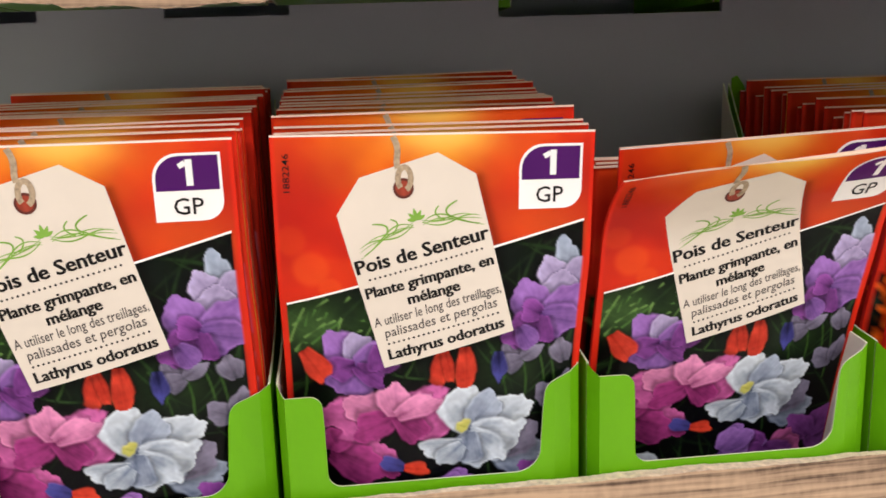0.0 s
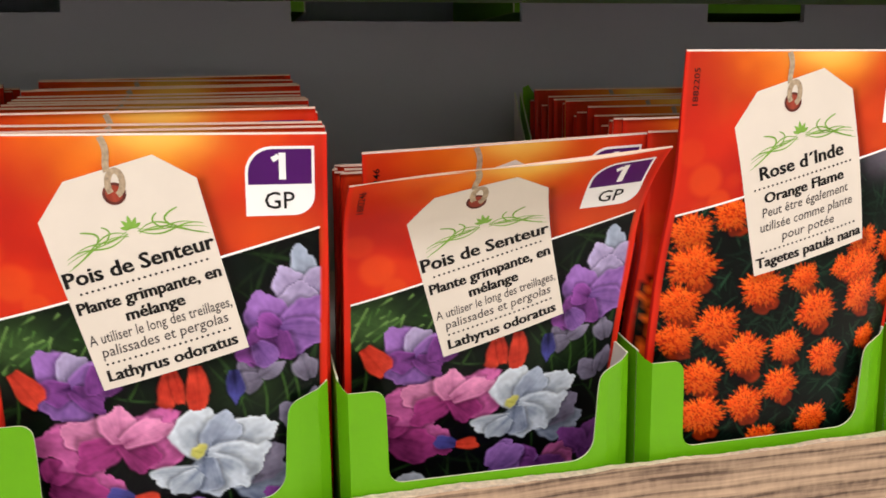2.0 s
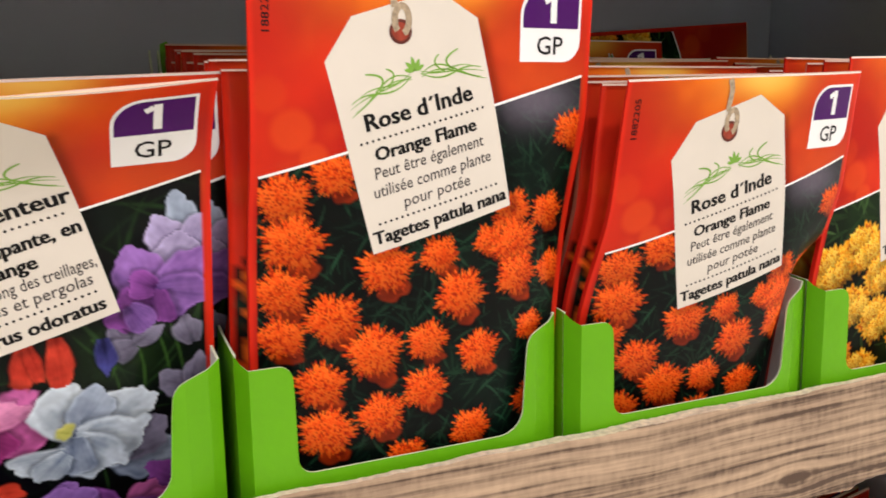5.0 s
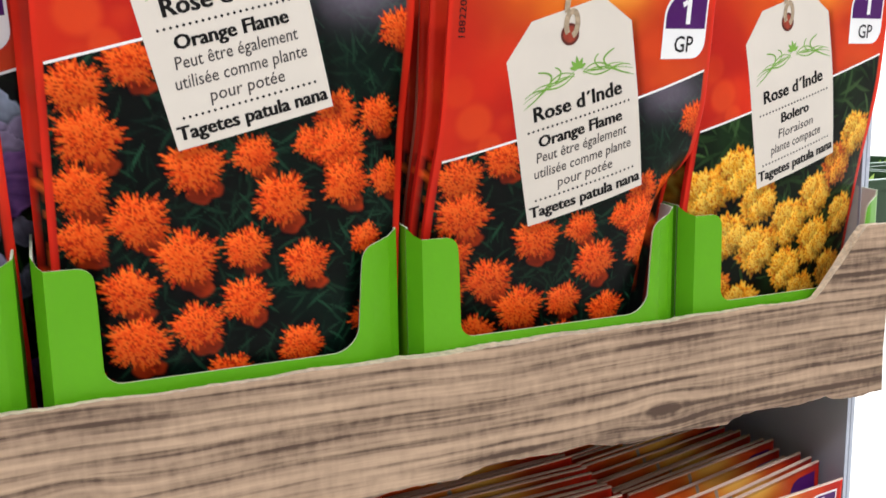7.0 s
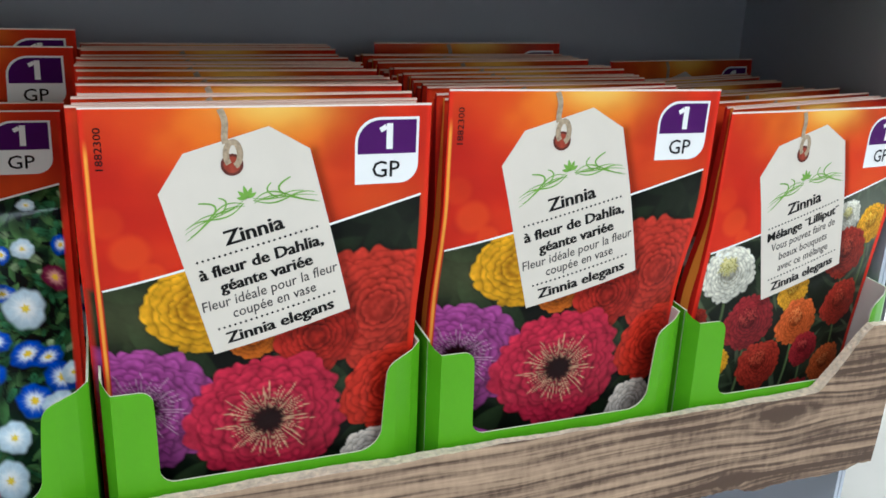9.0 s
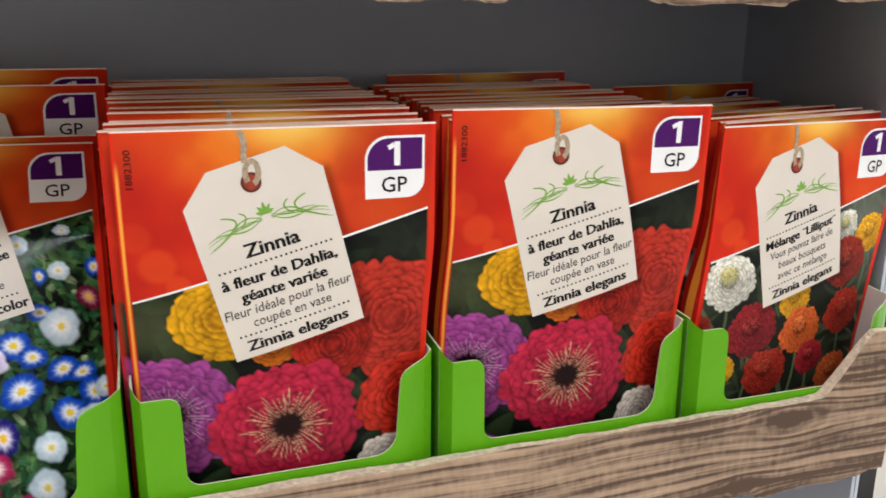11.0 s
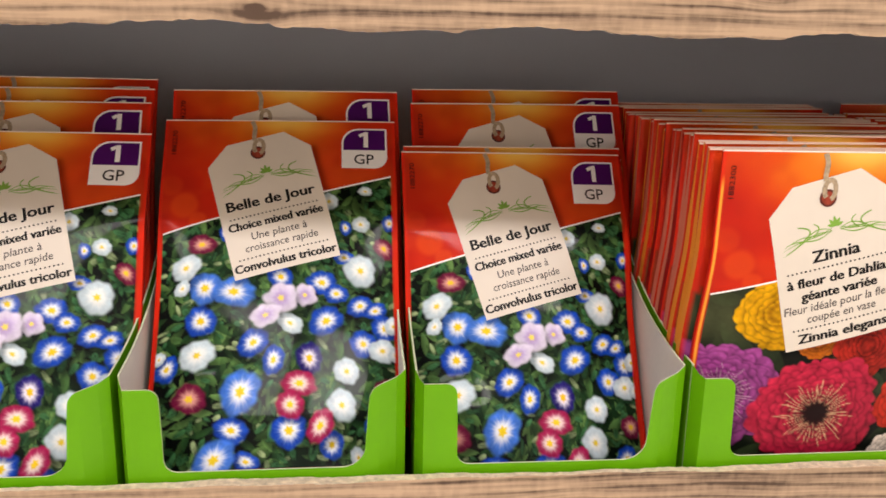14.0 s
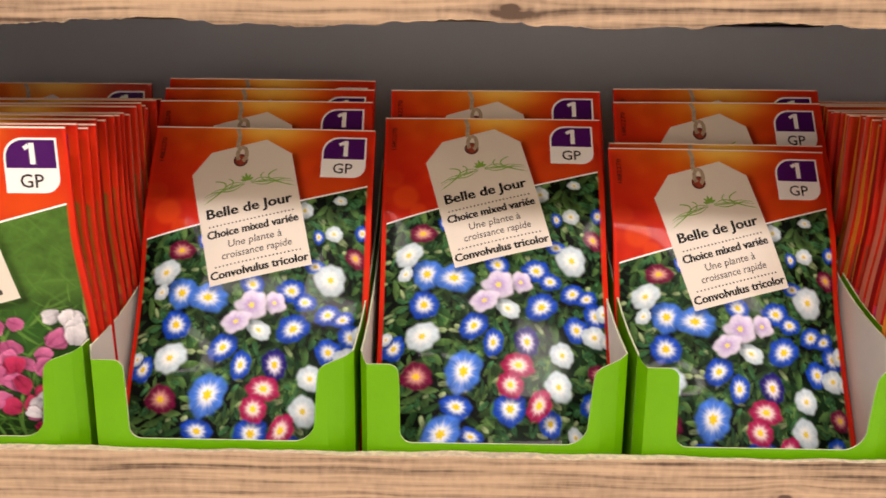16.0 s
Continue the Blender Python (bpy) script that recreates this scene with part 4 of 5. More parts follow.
def art_spikes():
    img = leaves(71, (34, 60, 28), (64, 116, 46), (130, 176, 84), 6, 520, 0.08)
    lawn = (0.75 + 0.5 * smooth_noise(73, 3, 3))[..., None]
    lay(img, step(AY, 66, 50) * 0.85, col3(84, 122, 52) * lawn)
    rng = np.random.RandomState(72)
    tints = [((228, 130, 178), (166, 50, 112)), ((206, 60, 104), (130, 22, 62)), ((244, 240, 244), (176, 176, 190))]
    for k, (x, y, c) in enumerate([(8, 74, 0), (20, 68, 1), (32, 70, 0), (44, 72, 1), (56, 62, 0), (62, 78, 1), (69, 70, 0), (78, 60, 2), (80, 84, 2), (68, 90, 2)]):
        for j in range(9):
            fan_petal(img, x + rng.uniform(-4, 4), y + j * 3.6 + rng.uniform(-2, 2), rng.uniform(0, 360), rng.uniform(5, 8), rng.uniform(4, 6.5), *tints[c], seed=k * 9 + j)
    return img


ART = {}
for key, fn, seed in (("pea", art_pea, 1), ("marigold", art_marigold, 2), ("bolero", art_bolero, 3), ("belle", art_belle, 4), ("zinnia", art_zinnia, 5), ("lilliput", art_lilliput, 6), ("spikes", art_spikes, 7)):
    ground = red_ground(seed + 90)
    if key == "zinnia":  # the fold shows a strip of the sheet's yellow
        lay(ground, step(np.abs(AX - 1.0 - 0.25 * (smooth_noise(95, 9, 2) - 0.5)), 0.5, 0.15) * step(AY, 7, 13), col3(248, 170, 60))
    ART[key] = finish(fn(), ground, seed)

WORDS = {
    "pea": ("Pois de Senteur", ["Plante grimpante, en", "mélange"], ["A utiliser le long des treillages,", "palissades et pergolas"], "Lathyrus odoratus", "1882246"),
    "marigold": ("Rose d´Inde", ["Orange Flame"], ["Peut être également", "utilisée comme plante", "pour potée"], "Tagetes patula nana", "1882205"),
    "bolero": ("Rose d´Inde", ["Bolero"], ["Floraison", "plante compacte"], "Tagetes patula nana", ""),
    "belle": ("Belle de Jour", ["Choice mixed variée"], ["Une plante à", "croissance rapide"], "Convolvulus tricolor", "1882270"),
    "zinnia": ("Zinnia", ["à fleur de Dahlia,", "géante variée"], ["Fleur idéale pour la fleur", "coupée en vase"], "Zinnia elegans", "1882300"),
    "lilliput": ("Zinnia", ["Mélange ¨Lilliput¨"], ["Vous pouvez faire de", "beaux bouquets", "avec ce mélange"], "Zinnia elegans", ""),
    "spikes": ("", [], [], "", ""),
}
LABELS = {
    "pea": "red-orange seed packet with pink and white sweet peas",
    "marigold": "red-orange seed packet with bright orange marigolds",
    "bolero": "red-orange seed packet with yellow-orange marigolds",
    "belle": "red-orange seed packet with blue and white bindweed flowers",
    "zinnia": "red-orange seed packet with large pink and red zinnias",
    "lilliput": "red-orange seed packet with small mixed zinnias",
    "spikes": "red-orange seed packet with pink flower spikes on grass",
}

# ---- seed packets ----
MM = 0.001


def thick(d):
    """Thickness of a filled pouch, by the distance from its top edge."""
    t = step(np.asarray(d, float), 2, 34) * step(np.asarray(d, float), PH, PH - 18)
    return 0.5 + 1.9 * t


class Shape:
    """How a pouch lies in space: pillow, curl and creases. Millimetres across, down and out."""

    def __init__(self, curl=None, roll=6.5):
        self.curl, self.roll = curl, roll

    def front(self, x, d):
        x, d = np.asarray(x, float), np.asarray(d, float)
        u = (x - PW / 2) / (PW / 2)
        y = -thick(d) * (0.25 + 0.55 * (1 - u * u)) + self.roll * np.abs(u) ** 2.5 * step(d, 30, 70) + 1.6 * step(d, 60, 95)
        return y

    def place(self, x, d, off):
        """Local metres of a point on (or off) the printed side."""
        x, d = np.asarray(x, float), np.asarray(d, float)
        y = self.front(x, d) - off
        dz = np.zeros_like(y)
        dx = np.zeros_like(y)
        if self.curl is not None:
            a, b, c = self.curl(x, d)
            dx, y, dz = dx + a, y + b, dz + c
        return np.stack([(x - PW / 2 + dx) * MM, y * MM, (PH - d + dz) * MM], -1)


FLAT = Shape()
# every mesh of a packet is laid out on the flat sheet first, then put on its shape


def font_mesh(text, bold):
    cu = bpy.data.curves.new("text", "FONT")
    cu.body = text
    cu.size = 1.0
    cu.offset = 0.014 if bold else 0.006
    cu.resolution_u = 2
    ob = bpy.data.objects.new("text", cu)
    scene.collection.objects.link(ob)
    bpy.context.view_layer.update()
    me = bpy.data.meshes.new_from_object(ob.evaluated_get(bpy.context.evaluated_depsgraph_get()))
    v = np.array([q.co[:2] for q in me.vertices]).reshape(-1, 2)
    f = [tuple(p.vertices) for p in me.polygons]
    bpy.data.objects.remove(ob)
    bpy.data.curves.remove(cu)
    bpy.data.meshes.remove(me)
    return v, f


E1 = np.array([36.2, -9.6]) / math.hypot(36.2, 9.6)
E2 = np.array([9.6, 36.2]) / math.hypot(36.2, 9.6)
TEXT_CACHE = {}


def text_layout(text, bold, size, width, centre, turn=None, slant=0.0):
    key = (text, bold)
    if key not in TEXT_CACHE:
        TEXT_CACHE[key] = font_mesh(text, bold)
    v, f = TEXT_CACHE[key]
    w = v[:, 0].max() - v[:, 0].min()
    q = v.copy()
    q[:, 0] -= (v[:, 0].max() + v[:, 0].min()) / 2
    q[:, 0] += q[:, 1] * slant
    q *= size
    if width:
        q[:, 0] *= width / (w * size)
    e1, e2 = (E1, E2) if turn is None else turn
    pts = np.array(centre) + q[:, :1] * e1 - q[:, 1:] * e2
    if not bold:
        return pts, f
    # heavy letters: the same shape twice, a hair apart and one above the other
    lift = np.ones((len(pts), 1))
    return joined([(np.concatenate([pts - 0.13 * e1, 0 * lift], 1), f), (np.concatenate([pts + 0.13 * e1, 0.018 * lift], 1), f)])


def strip_polygon(outline, rows=28, cols=10):
    """Fill of an outline that each level line cuts once, finely divided so that it can follow the pouch."""
    o = np.array(outline, float)
    y0, y1 = o[:, 1].min(), o[:, 1].max()
    pts, faces = [], []
    levels = sorted(set(list(np.linspace(y0 + 1e-4, y1 - 1e-4, rows)) + [float(np.clip(q, y0 + 1e-4, y1 - 1e-4)) for q in o[:, 1]]))
    for y in levels:
        xs = []
        for (xa, ya), (xb, yb) in zip(o, np.roll(o, -1, 0)):
            if (ya - y) * (yb - y) <= 0 and ya != yb:
                xs.append(xa + (xb - xa) * (y - ya) / (yb - ya))
        for k in range(cols + 1):
            pts.append((min(xs) + (max(xs) - min(xs)) * k / cols, y))
    for r in range(len(levels) - 1):
        for k in range(cols):
            a = r * (cols + 1) + k
            faces.append((a, a + cols + 1, a + cols + 2, a + 1))
    return np.array(pts), faces


def ribbon(line, width):
    """A band along a line; width may taper."""
    p = np.array(line, float)
    t = np.gradient(p, axis=0)
    n = np.stack([-t[:, 1], t[:, 0]], -1) / np.maximum(np.hypot(t[:, 0], t[:, 1]), 1e-6)[:, None]
    w = np.broadcast_to(np.asarray(width, float), (len(p),))[:, None] / 2
    pts = np.concatenate([p + n * w, p - n * w])
    m = len(p)
    return pts, [(i, i + 1, m + i + 1, m + i) for i in range(m - 1)]


def joined(pieces):
    pts, faces, k = [], [], 0
    for p, f in pieces:
        pts.append(p)
        faces += [tuple(i + k for i in q) for q in f]
        k += len(p)
    return np.concatenate(pts), faces


def corner_arc(cx, cy, r, a0, a1, n=7):
    return [(cx + r * math.cos(radians(a0 + (a1 - a0) * i / n)), cy + r * math.sin(radians(a0 + (a1 - a0) * i / n))) for i in range(n + 1)]


TAG_OUT = [(16.4, 21.2), (22.6, 11.4), (43.2, 5.1), (53.3, 10.9), (64.2, 55.8), (28.0, 65.4)]
BX0, BX1, BY0, BY1, BYM = 64.8, 81.8, 3.4, 20.8, 12.9
BADGE = corner_arc(BX0 + 6.5, BY0 + 6.5, 6.5, 180, 270) + [(BX1, BY0)] + corner_arc(BX1 - 5, BY1 - 5, 5, 0, 90) + [(BX0, BY1)]
g = 0.7
BADGE_TOP = corner_arc(BX0 + g + 6, BY0 + g + 6, 6, 180, 270) + [(BX1 - g, BY0 + g), (BX1 - g, BYM), (BX0 + g, BYM)]


ox = (BX0 + BX1) / 2
ONE_L = joined([ribbon([(ox + 0.6, 5.0), (ox + 0.6, 8.0), (ox + 0.6, 11.7)], 1.7), ribbon([(ox - 0.27, 5.75), (ox - 1.0, 6.3), (ox - 1.9, 6.75)], 1.35)])
EDGE_L = ribbon([(x, 0.27) for x in np.linspace(0.05, PW - 0.05, 30)], 0.5)


def centre_at(up):
    """Middle of a tag line that lies this far above the tag's lower edge."""
    return np.array([46.1 - up * 0.25, 60.6 - up])


def swirl_layout():
    out = []
    mid = np.array([37.4, 22.6])

    def pt(u, w):
        return mid + np.outer(u, E1) + np.outer(w, E2)

    t = np.linspace(0, 1, 30)
    for sg in (-1, 1):
        for amp, off, reach, wd in ((1.8, 1.3, 16.5, 0.42), (-1.7, 1.5, 16.0, 0.38), (1.0, 0.7, 14.0, 0.32), (-1.1, 2.1, 17.2, 0.32), (0.5, 1.4, 17.0, 0.27)):
            u = sg * (1.2 + (reach - 1.2) * t)
            out.append(ribbon(pt(u, off + amp * np.sin(4.9 * t) * (1.05 - 0.45 * t) + 0.013 * u * u), wd * (0.2 + 0.8 * np.sin(0.2 + t * 2.75))))
        a = np.linspace(0, 4.2, 24)
        for c, lean, r0, wd in ((9.4, 0.25, 1.7, 0.5), (7.2, -0.35, 1.3, 0.42)):
            q = pt(sg * (c + lean * a - r0 * np.sin(a * 0.95)), 2.4 - 2.3 * np.sin(a * 0.42) - 0.45 * a)
            out.append(ribbon(q, wd * (0.5 + 0.5 * np.sin(0.4 + a * 0.6))))
    for k in range(5):
        a = radians(-90 + (k - 2) * 36)
        l = 3.3 - 0.35 * abs(k - 2)
        t = np.linspace(0, 1, 8)
        q = mid + np.outer(t * l * math.cos(a), E1) + np.outer(0.4 + t * l * math.sin(a), E2)
        out.append(ribbon(q, 0.1 + 0.95 * np.sin(np.clip(t, 0, 1) * 3.1)))
    return joined(out)


SWIRL_L = swirl_layout()
EYE = np.array([34.1, 14.4])
tt = np.linspace(0, 1, 18)
STRING_TOP = ribbon(np.stack([31.6 + 1.6 * tt + 0.5 * np.sin(tt * 5), 0.7 + 8.4 * tt], -1), 1.6)
ring_a = np.linspace(-2.5, 2.9, 26)
STRING_LOOP = ribbon(np.stack([EYE[0] + 0.3 + 1.7 * np.sin(ring_a), EYE[1] - 2.6 - 3.0 * np.cos(ring_a)], -1), 1.5)
ca = np.linspace(0, 6.2832, 22)
EYELET_L = strip_polygon(np.stack([EYE[0] + 2.2 * np.cos(ca[:-1]), EYE[1] + 2.4 * np.sin(ca[:-1])], -1), 12, 6)
EYELET_RIM = ribbon(np.stack([EYE[0] + 2.4 * np.cos(ca), EYE[1] + 2.4 * np.sin(ca)], -1), 0.7)
lx = np.linspace(1.9, 82.9, 60)
LINE_L = ribbon(np.stack([lx, line_y(lx)], -1), 0.62)


def dots(up, half):
    pieces = []
    c = centre_at(up)
    for s in np.arange(-half, half + 0.1, 1.42):
        p = c + E1 * s
        h = 0.40
        pieces.append((np.array([p + h * E1, p + h * E2, p - h * E1, p - h * E2]), [(0, 1, 2, 3)]))
    return joined(pieces)


def put(name, layout, mat, root, shape, off, label=""):
    pts, faces = layout
    v = shape.place(pts[:, 0], pts[:, 1], off + (pts[:, 2] if pts.shape[1] > 2 else 0.0))
    # wind every face so that it looks out of the packet
    fixed = []
    for q in faces:
        a, b, c = pts[q[0]], pts[q[1]], pts[q[2]]
        turn = (b[0] - a[0]) * (c[1] - a[1]) - (b[1] - a[1]) * (c[0] - a[0])
        fixed.append(tuple(q) if turn < 0 else tuple(q)[::-1])
    return link_mesh(name, v, fixed, mat, root, label, smooth=True)


def pouch(art, root, shape, every=1, edge=(196, 36, 22), fat=1.0):
    """The paper pouch itself: printed front, plain back, thin side folds and a pale cut top edge."""
    img = ART[art]
    jx, jy = list(range(0, GX + 1, every)), list(range(0, GY + 1, every))
    if jx[-1] != GX:
        jx.append(GX)
    if jy[-1] != GY:
        jy.append(GY)
    X, Y = AX[np.ix_(jy, jx)], AY[np.ix_(jy, jx)]
    C = img[np.ix_(jy, jx)]
    nx, ny = len(jx), len(jy)
    V = shape.place(X, Y, 0.0).reshape(-1, 3)
    idx = np.arange(nx * ny).reshape(ny, nx)
    F = np.stack([idx[:-1, :-1], idx[1:, :-1], idx[1:, 1:], idx[:-1, 1:]], -1).reshape(-1, 4)
    Vg = V.reshape(ny, nx, 3)
    back = np.stack([Vg[:, 0], Vg[:, -1]], 1)
    back[..., 1] += (thick(Y[:, [0, -1]]) * 0.5 * fat + 0.25) * MM
    bi = nx * ny + np.arange(2 * ny).reshape(ny, 2)
    V = np.concatenate([V, back.reshape(-1, 3)])
    paper, rim, rear = lin(240, 204, 182), lin(*edge), lin(206, 60, 36)
    quads, tints = [], []

    def band(q, colour):
        quads.append(q)
        tints.append(np.zeros((len(q) * 4, 4)) + np.array([*colour, 1.0]))

    band(np.stack([idx[:-1, 0], bi[:-1, 0], bi[1:, 0], idx[1:, 0]], -1), rim)
    band(np.stack([idx[:-1, -1], idx[1:, -1], bi[1:, 1], bi[:-1, 1]], -1), rim)
    band(np.stack([bi[:-1, 0], bi[:-1, 1], bi[1:, 1], bi[1:, 0]], -1), rear)
    front_tint = np.concatenate([C.reshape(-1, 3), np.ones((nx * ny, 1))], 1)[F.ravel()]
    top = np.concatenate([idx[0], bi[0][::-1]])[::-1]
    bottom = np.concatenate([idx[-1], bi[-1][::-1]])
    Q = np.concatenate([F] + quads)
    # the cut edge goes from peach at its ends to yellow in the middle
    yellow_mix = np.exp(-((np.concatenate([X[0], X[0][[0, -1]][::-1]])[::-1] - 44) / 12) ** 2)[:, None] * 0.75
    rims = np.concatenate([np.array(paper) * (1 - yellow_mix) + np.array(lin(244, 214, 120)) * yellow_mix, np.ones((len(top), 1))], 1)
    me = bpy.data.meshes.new("pouch")
    me.vertices.add(len(V))
    me.vertices.foreach_set("co", V.astype(np.float32).ravel())
    loops = np.concatenate([Q.ravel(), top, bottom])
    me.loops.add(len(loops))
    me.loops.foreach_set("vertex_index", loops.astype(np.int32))
    me.polygons.add(len(Q) + 2)
    starts = np.concatenate([np.arange(0, len(Q) * 4, 4), [len(Q) * 4, len(Q) * 4 + len(top)]])
    me.polygons.foreach_set("loop_start", starts.astype(np.int32))
    soft = np.zeros(len(Q) + 2, dtype=bool)
    soft[:len(F)] = True
    me.polygons.foreach_set("use_smooth", soft)
    me.update(calc_edges=True)
    at = me.color_attributes.new("Col", "FLOAT_COLOR", "CORNER")
    tint = np.concatenate([front_tint] + tints + [rims, np.zeros((len(bottom), 4)) + np.array([*rim, 1.0])])
    at.data.foreach_set("color", tint.astype(np.float32).ravel())
    me.materials.append(PRINT)
    ob = new("pouch", me)
    ob.parent = root
    return ob


def packet(art, shape=FLAT, label="", group="seed packets"):
    """A whole packet with its print, for the front of a box."""
    root = tagged(new("seed_packet"), label or LABELS[art], "seed packet", group)
    pouch(art, root, shape)
    title, bolds, thins, latin, code = WORDS[art]
    put("white_line", LINE_L, WHITE, root, shape, 0.07)
    put("cut_top_edge", EDGE_L, PAPER, root, shape, 0.03)
    tag = put("price_tag_print", strip_polygon(TAG_OUT), TAG, root, shape, 0.09, "cream printed luggage tag")
    put("swirl_ornament", SWIRL_L, SWIRL, tag, shape, 0.16)
    put("eyelet", EYELET_L, EYELET, tag, shape, 0.16)
    put("eyelet_rim", EYELET_RIM, EYELET_DARK, tag, shape, 0.18)
    put("string", joined([STRING_TOP, STRING_LOOP]), STRING, root, shape, 0.22, "twisted grey-brown string")
    badge = put("price_badge", strip_polygon(BADGE, 26, 6), WHITE, root, shape, 0.09, "white and purple price group badge")
    put("purple_field", strip_polygon(BADGE_TOP, 18, 6), PURPLE, badge, shape, 0.15)
    level = (np.array([1.0, 0.0]), np.array([0.0, 1.0]))
    put("badge_number", ONE_L, WHITE, badge, shape, 0.20)
    put("badge_letters", text_layout("GP", False, 6.1, 7.4, ((BX0 + BX1) / 2 - 0.2, 19.0), level), INK, badge, shape, 0.20)
    if code:
        put("packet_code", text_layout(code, False, 2.5, 10.2, (4.6, 9.9), (np.array([0.0, -1.0]), np.array([1.0, 0.0]))), INK, root, shape, 0.12)
    if not title:
        for up, half in ((29, 12), (21, 15), (14, 14), (9, 13), (3.4, 14)):
            put("text_bar", ribbon([centre_at(up) - E1 * half + E1 * half * 2 * q / 9 for q in range(10)], 1.7), INK_SOFT, tag, shape, 0.16)
        return root
    n = len(title)
    ups = {(2, 2): (27.5, 25.3, (20.3, 15.9), (12.0, 8.4)), (1, 2): (25.2, 22.0, (17.5,), (13.0, 8.9)), (1, 3): (27.6, 25.2, (20.6,), (16.6, 12.5, 8.5))}[(len(bolds), len(thins))]
    put("title_text", text_layout(title, True, 5.5, 2.4 * n + 0.8, centre_at(ups[0]), slant=0.03), INK, tag, shape, 0.16)
    put("dotted_line", dots(ups[1], 15.6), INK, tag, shape, 0.16)
    for line, up in zip(bolds, ups[2]):
        put("variety_text", text_layout(line, True, 4.4, max(1.62 * len(line) + 3.2, 26.0 if line.istitle() and len(line) > 9 else 0), centre_at(up), slant=0.05), INK, tag, shape, 0.16)
    for line, up in zip(thins, ups[3]):
        put("note_text", text_layout(line, False, 4.0, min(36.0, 1.2 * len(line) + 5.5), centre_at(up), slant=0.14), INK_SOFT, tag, shape, 0.16)
    put("dotted_line", dots(6.5, 15.6), INK, tag, shape, 0.16)
    put("latin_text", text_layout(latin, True, 4.4, min(36.0, 1.3 * len(latin) + 11), centre_at(2.0), slant=0.05), INK, tag, shape, 0.16)
    return root


def place(top, lean=0.0, yaw=0.0, roll=0.0):
    """Pose of a packet by the middle of its top edge; lean: degrees back."""
    r = Matrix.Rotation(radians(yaw), 4, "Z") @ Matrix.Rotation(radians(roll), 4, "Y") @ Matrix.Rotation(radians(-lean), 4, "X")
    return Matrix.Translation(top) @ r @ Matrix.Translation((0, 0, -PH * MM))


FULL, PLAIN = {}, {}


def puffed(x, d):
    """Air caught low in the pouch swells it towards one side."""
    swell = np.exp(-(((x - 17) / 11) ** 2 + ((d - 97) / 10) ** 2)) + 0.35 * np.exp(-(((x - 62) / 20) ** 2 + ((d - 86) / 16) ** 2))
    return 0 * x, -2.6 * swell, 0 * x


SHAPES = {"belle": Shape(puffed), "lilliput": Shape(roll=2.0), "bolero": Shape(roll=3.0)}


def full_packet(art, m, label=""):
    if art not in FULL:
        FULL[art] = packet(art, SHAPES.get(art, FLAT))
        FULL[art].matrix_basis = m
        ob = FULL[art]
    else:
        ob = copy_thing(FULL[art], m)
    if label:
        tagged(ob, label)
    return ob


def stacked(art, m, k):
    """A packet deep in a stack: its pouch and its string."""
    key = (art, k)
    if key not in PLAIN:
        root = tagged(new("seed_packet"), LABELS[art].replace("red-orange seed packet", "stacked seed packet"), "seed packet", "stacked seed packets")
        pouch(art, root, FLAT, 5, [(198, 34, 22), (150, 22, 20), (240, 150, 50), (214, 120, 96)][k], 2.6 if art in ("zinnia", "lilliput") else 1.25)
        put("string", STRING_TOP, STRING, root, FLAT, 0.2)
        put("cut_top_edge", EDGE_L, PAPER_PINK, root, FLAT, 0.03)
        put("price_tag_print", strip_polygon(TAG_OUT, 6, 2), TAG, root, FLAT, 0.12)
        put("price_badge", strip_polygon(BADGE, 8, 2), PURPLE, root, FLAT, 0.12)
        root.matrix_basis = m
        PLAIN[key] = root
        return root
    return copy_thing(PLAIN[key], m)


def stack(art, n, xc, y0, y1, z0, z1, lean0, lean1, yaw, seed):
    rnd = random.Random(seed)
    tones = (0, 1, 2, 2, 3, 0) if art == "zinnia" else (0, 0, 0, 1, 1, 2, 3)
    for i in range(n):
        s = (i + 0.5) / n
        top = (xc + rnd.uniform(-0.0011, 0.0011), y0 + (y1 - y0) * s + rnd.uniform(-0.0006, 0.0006), z0 + (z1 - z0) * s + rnd.uniform(-0.0016, 0.0016))
        floor = BOX_Z + 0.0012 - (TIER if z0 < 1.25 else 0)
        squash = min(1.0, (top[2] - floor) / (PH * MM * math.cos(radians(max(abs(lean0), abs(lean1)) * 0.5))))
        press = Matrix.Translation((0, 0, PH * MM)) @ Matrix.Diagonal((1, 1, squash, 1)) @ Matrix.Translation((0, 0, -PH * MM))
        stacked(art, place(top, lean0 + (lean1 - lean0) * s + rnd.uniform(-0.5, 0.5), yaw + rnd.uniform(-1.2, 1.2), rnd.uniform(-0.6, 0.6)) @ press, rnd.choice(tones))


# upper shelf
full_packet("pea", place((-0.0726, 0.2115, 1.3817), -6.5, 0, 0.3))
stack("pea", 19, -0.0715, 0.217, 0.326, 1.382, 1.3935, -5, 1, -2, 1)
full_packet("pea", place((0.0210, 0.2155, 1.3803), -5.4, -1.6, 1.2))
stack("pea", 19, 0.0205, 0.221, 0.326, 1.382, 1.394, -4.5, 1, -3, 2)


def slumped(x, d):
    """A crease near the top makes it nod forward, one corner sagging more."""
    u, t = x / PW, np.clip(1 - d / 34.0, 0, 1)
    return 0 * u, -14.0 * t ** 1.7 - 1.2 * np.sin(u * 3.14) * t, -(2.0 + 4.5 * (1 - u) ** 1.3) * t ** 1.6 + 0.7 * np.sin(u * 6.28) * t


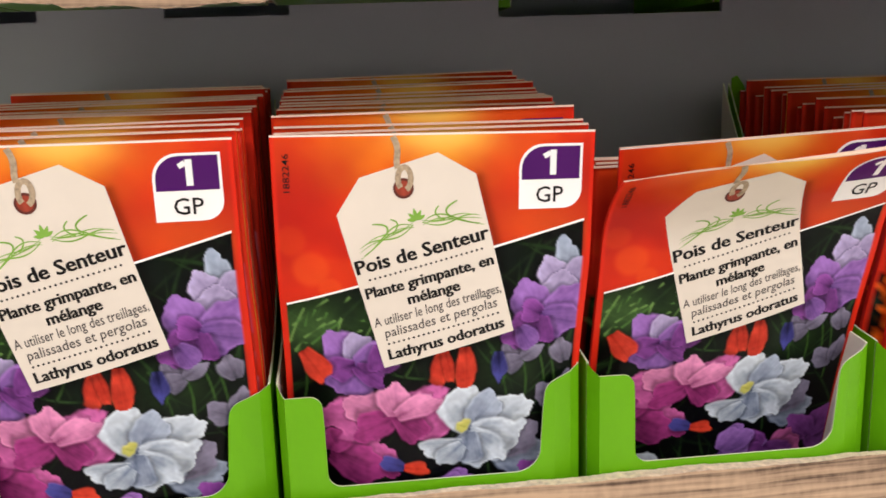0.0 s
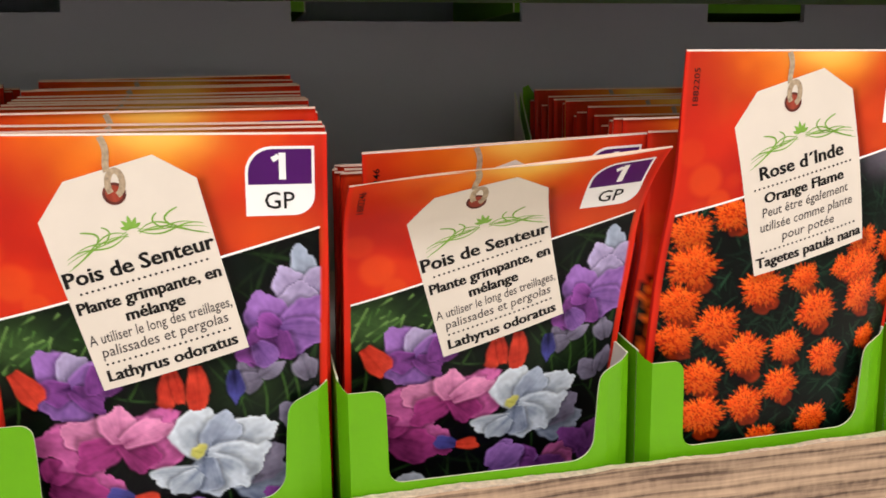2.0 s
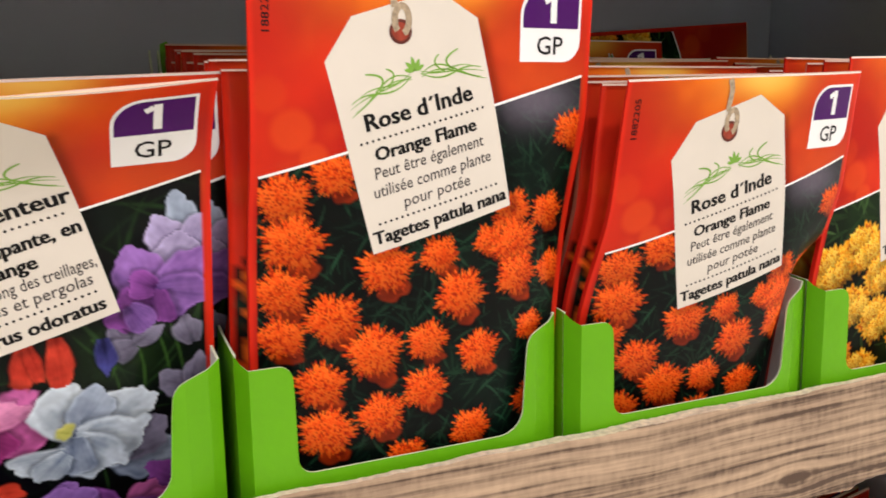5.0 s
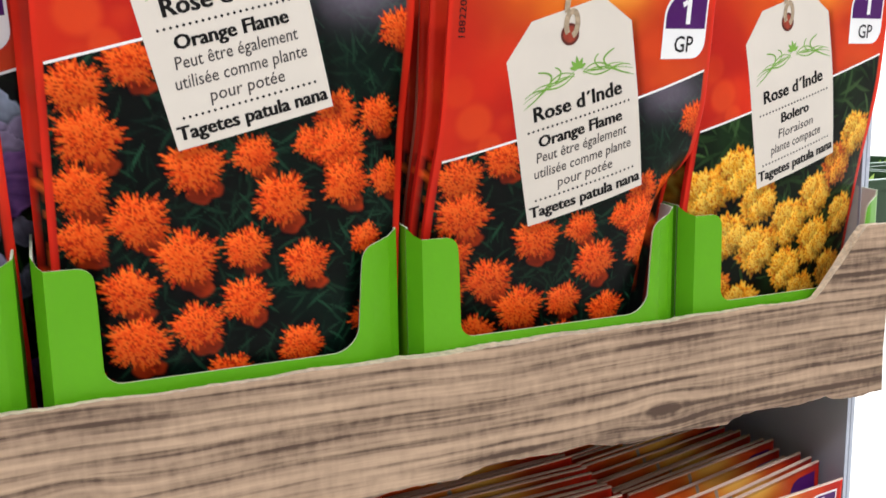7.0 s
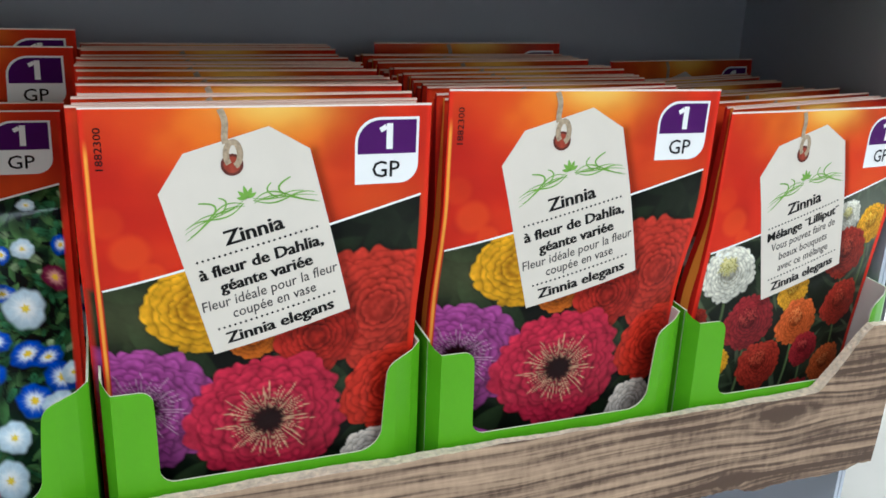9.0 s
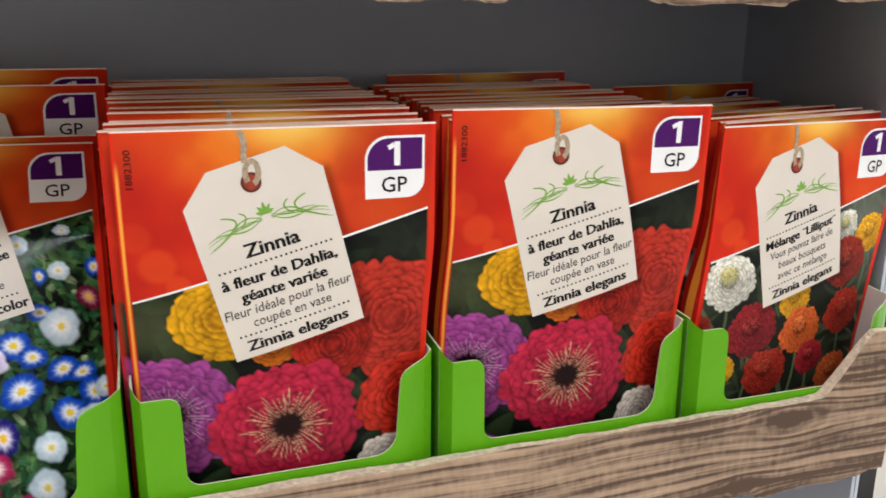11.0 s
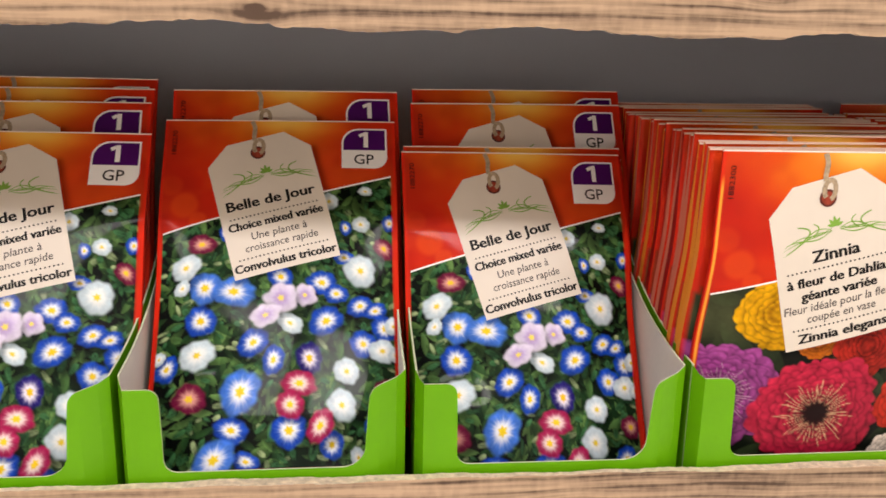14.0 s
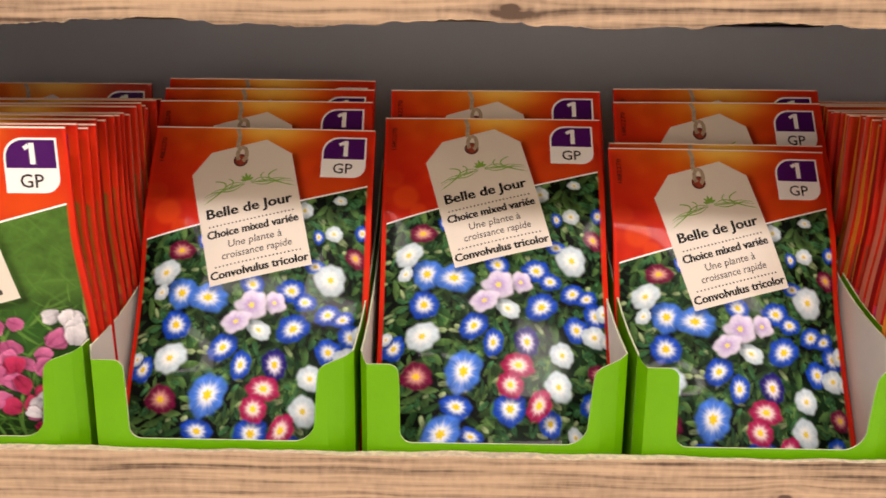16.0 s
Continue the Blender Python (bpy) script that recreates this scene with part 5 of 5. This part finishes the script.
bent = packet("pea", Shape(slumped, 3.0), "creased red-orange sweet pea packet slumping forward")
bent.matrix_basis = place((0.1088, 0.2142, 1.3780), -14, 1.5, -1.6)
full_packet("pea", place((0.1162, 0.2265, 1.3746), -13.5, 1, -2))
stack("pea", 9, 0.1120, 0.2325, 0.260, 1.368, 1.366, -12, -4, -1, 3)

full_packet("marigold", place((0.2028, 0.2130, 1.3985), -5.5, 0.6, 0.3), "red-orange orange marigold packet standing higher than its stack")
stack("marigold", 18, 0.1995, 0.2225, 0.330, 1.3765, 1.3895, -4, 1, 0, 4)


def curled(x, d):
    """Sides roll back, the top tips forward and one lower corner is folded away."""
    u, t = x / PW, np.clip(1 - d / 100.0, 0, 1)
    tuck = np.clip(x - 69 + 0.10 * (d - 75), 0, 30) * step(d, 46, 72)
    return -1.8 * t * u * u - 0.25 * tuck, 6.0 * u ** 3 * t + 1.6 * np.sin(u * 5.0) * (d / PH) + 0.75 * tuck, 0.6 * np.sin(u * 3.1) * t


roll5 = packet("marigold", Shape(curled), "curled red-orange orange marigold packet at a stack's front")
roll5.matrix_basis = place((0.2920, 0.2040, 1.3732), -13.5, -0.5, -0.4)
stack("marigold", 15, 0.2915, 0.212, 0.318, 1.3745, 1.385, -9, 1, 1, 5)
full_packet("bolero", place((0.3765, 0.2195, 1.3800), -6, 5, -1) @ Matrix.Diagonal((0.96, 1, 1, 1)))
stack("bolero", 11, 0.3785, 0.2255, 0.315, 1.3785, 1.383, -5, 2, 6, 6)
full_packet("marigold", place((0.322, 0.338, 1.392), 4, 4))
full_packet("bolero", place((0.430, 0.358, 1.362), 0, 4, 86), "seed packet with yellow marigolds lying on its side")

# lower shelf
full_packet("spikes", place((-0.1615, 0.2235, 1.2120), -3, 0))
stack("spikes", 16, -0.1615, 0.229, 0.318, 1.2115, 1.2135, 0, 2, 2, 7)
full_packet("spikes", place((-0.172, 0.331, 1.2195), 5, 2))
full_packet("belle", place((-0.0731, 0.2962, 1.2045), 33.8, 0.8, 0.6))
full_packet("belle", place((-0.0755, 0.3095, 1.214), 33, 1, 0))
full_packet("belle", place((-0.0755, 0.3165, 1.2185), 30, 1, 0))
full_packet("belle", place((-0.0755, 0.323, 1.222), 28, 1, 0.3))
full_packet("belle", place((0.0150, 0.3080, 1.2080), 38, 0.7, 0))
full_packet("belle", place((0.0165, 0.318, 1.2185), 31, 2, 0))
full_packet("belle", place((0.1019, 0.2989, 1.1977), 32.2, 3.5, 1))
full_packet("belle", place((0.1030, 0.3025, 1.1995), 32, 3, 0.6))
full_packet("belle", place((0.1065, 0.319, 1.2145), 31, 2, 0))
full_packet("belle", place((0.1075, 0.3255, 1.2195), 29, 2, 0))
full_packet("zinnia", place((0.1942, 0.2205, 1.2105), -2.5, -1.8, 0))
stacked("zinnia", place((0.1915, 0.2245, 1.2103), -2.5, -1.6, 0), 2)
stack("zinnia", 28, 0.1935, 0.226, 0.338, 1.2115, 1.2135, -2, 2, -1, 8)
full_packet("zinnia", place((0.2858, 0.2225, 1.2130), -2.5, -2, 0.4))
stack("zinnia", 28, 0.288, 0.228, 0.332, 1.209, 1.2125, 0, 2, 4, 9)
full_packet("zinnia", place((0.300, 0.347, 1.2145), 3, 4))
SQUEEZED = Matrix.Diagonal((0.955, 1, 1, 1))
full_packet("lilliput", place((0.3765, 0.2275, 1.2050), -3, 4.5, 0.2) @ SQUEEZED)
stack("lilliput", 19, 0.379, 0.2335, 0.315, 1.2055, 1.208, 0, 3, 12, 10)
full_packet("lilliput", place((0.399, 0.338, 1.2085), 4, 6))
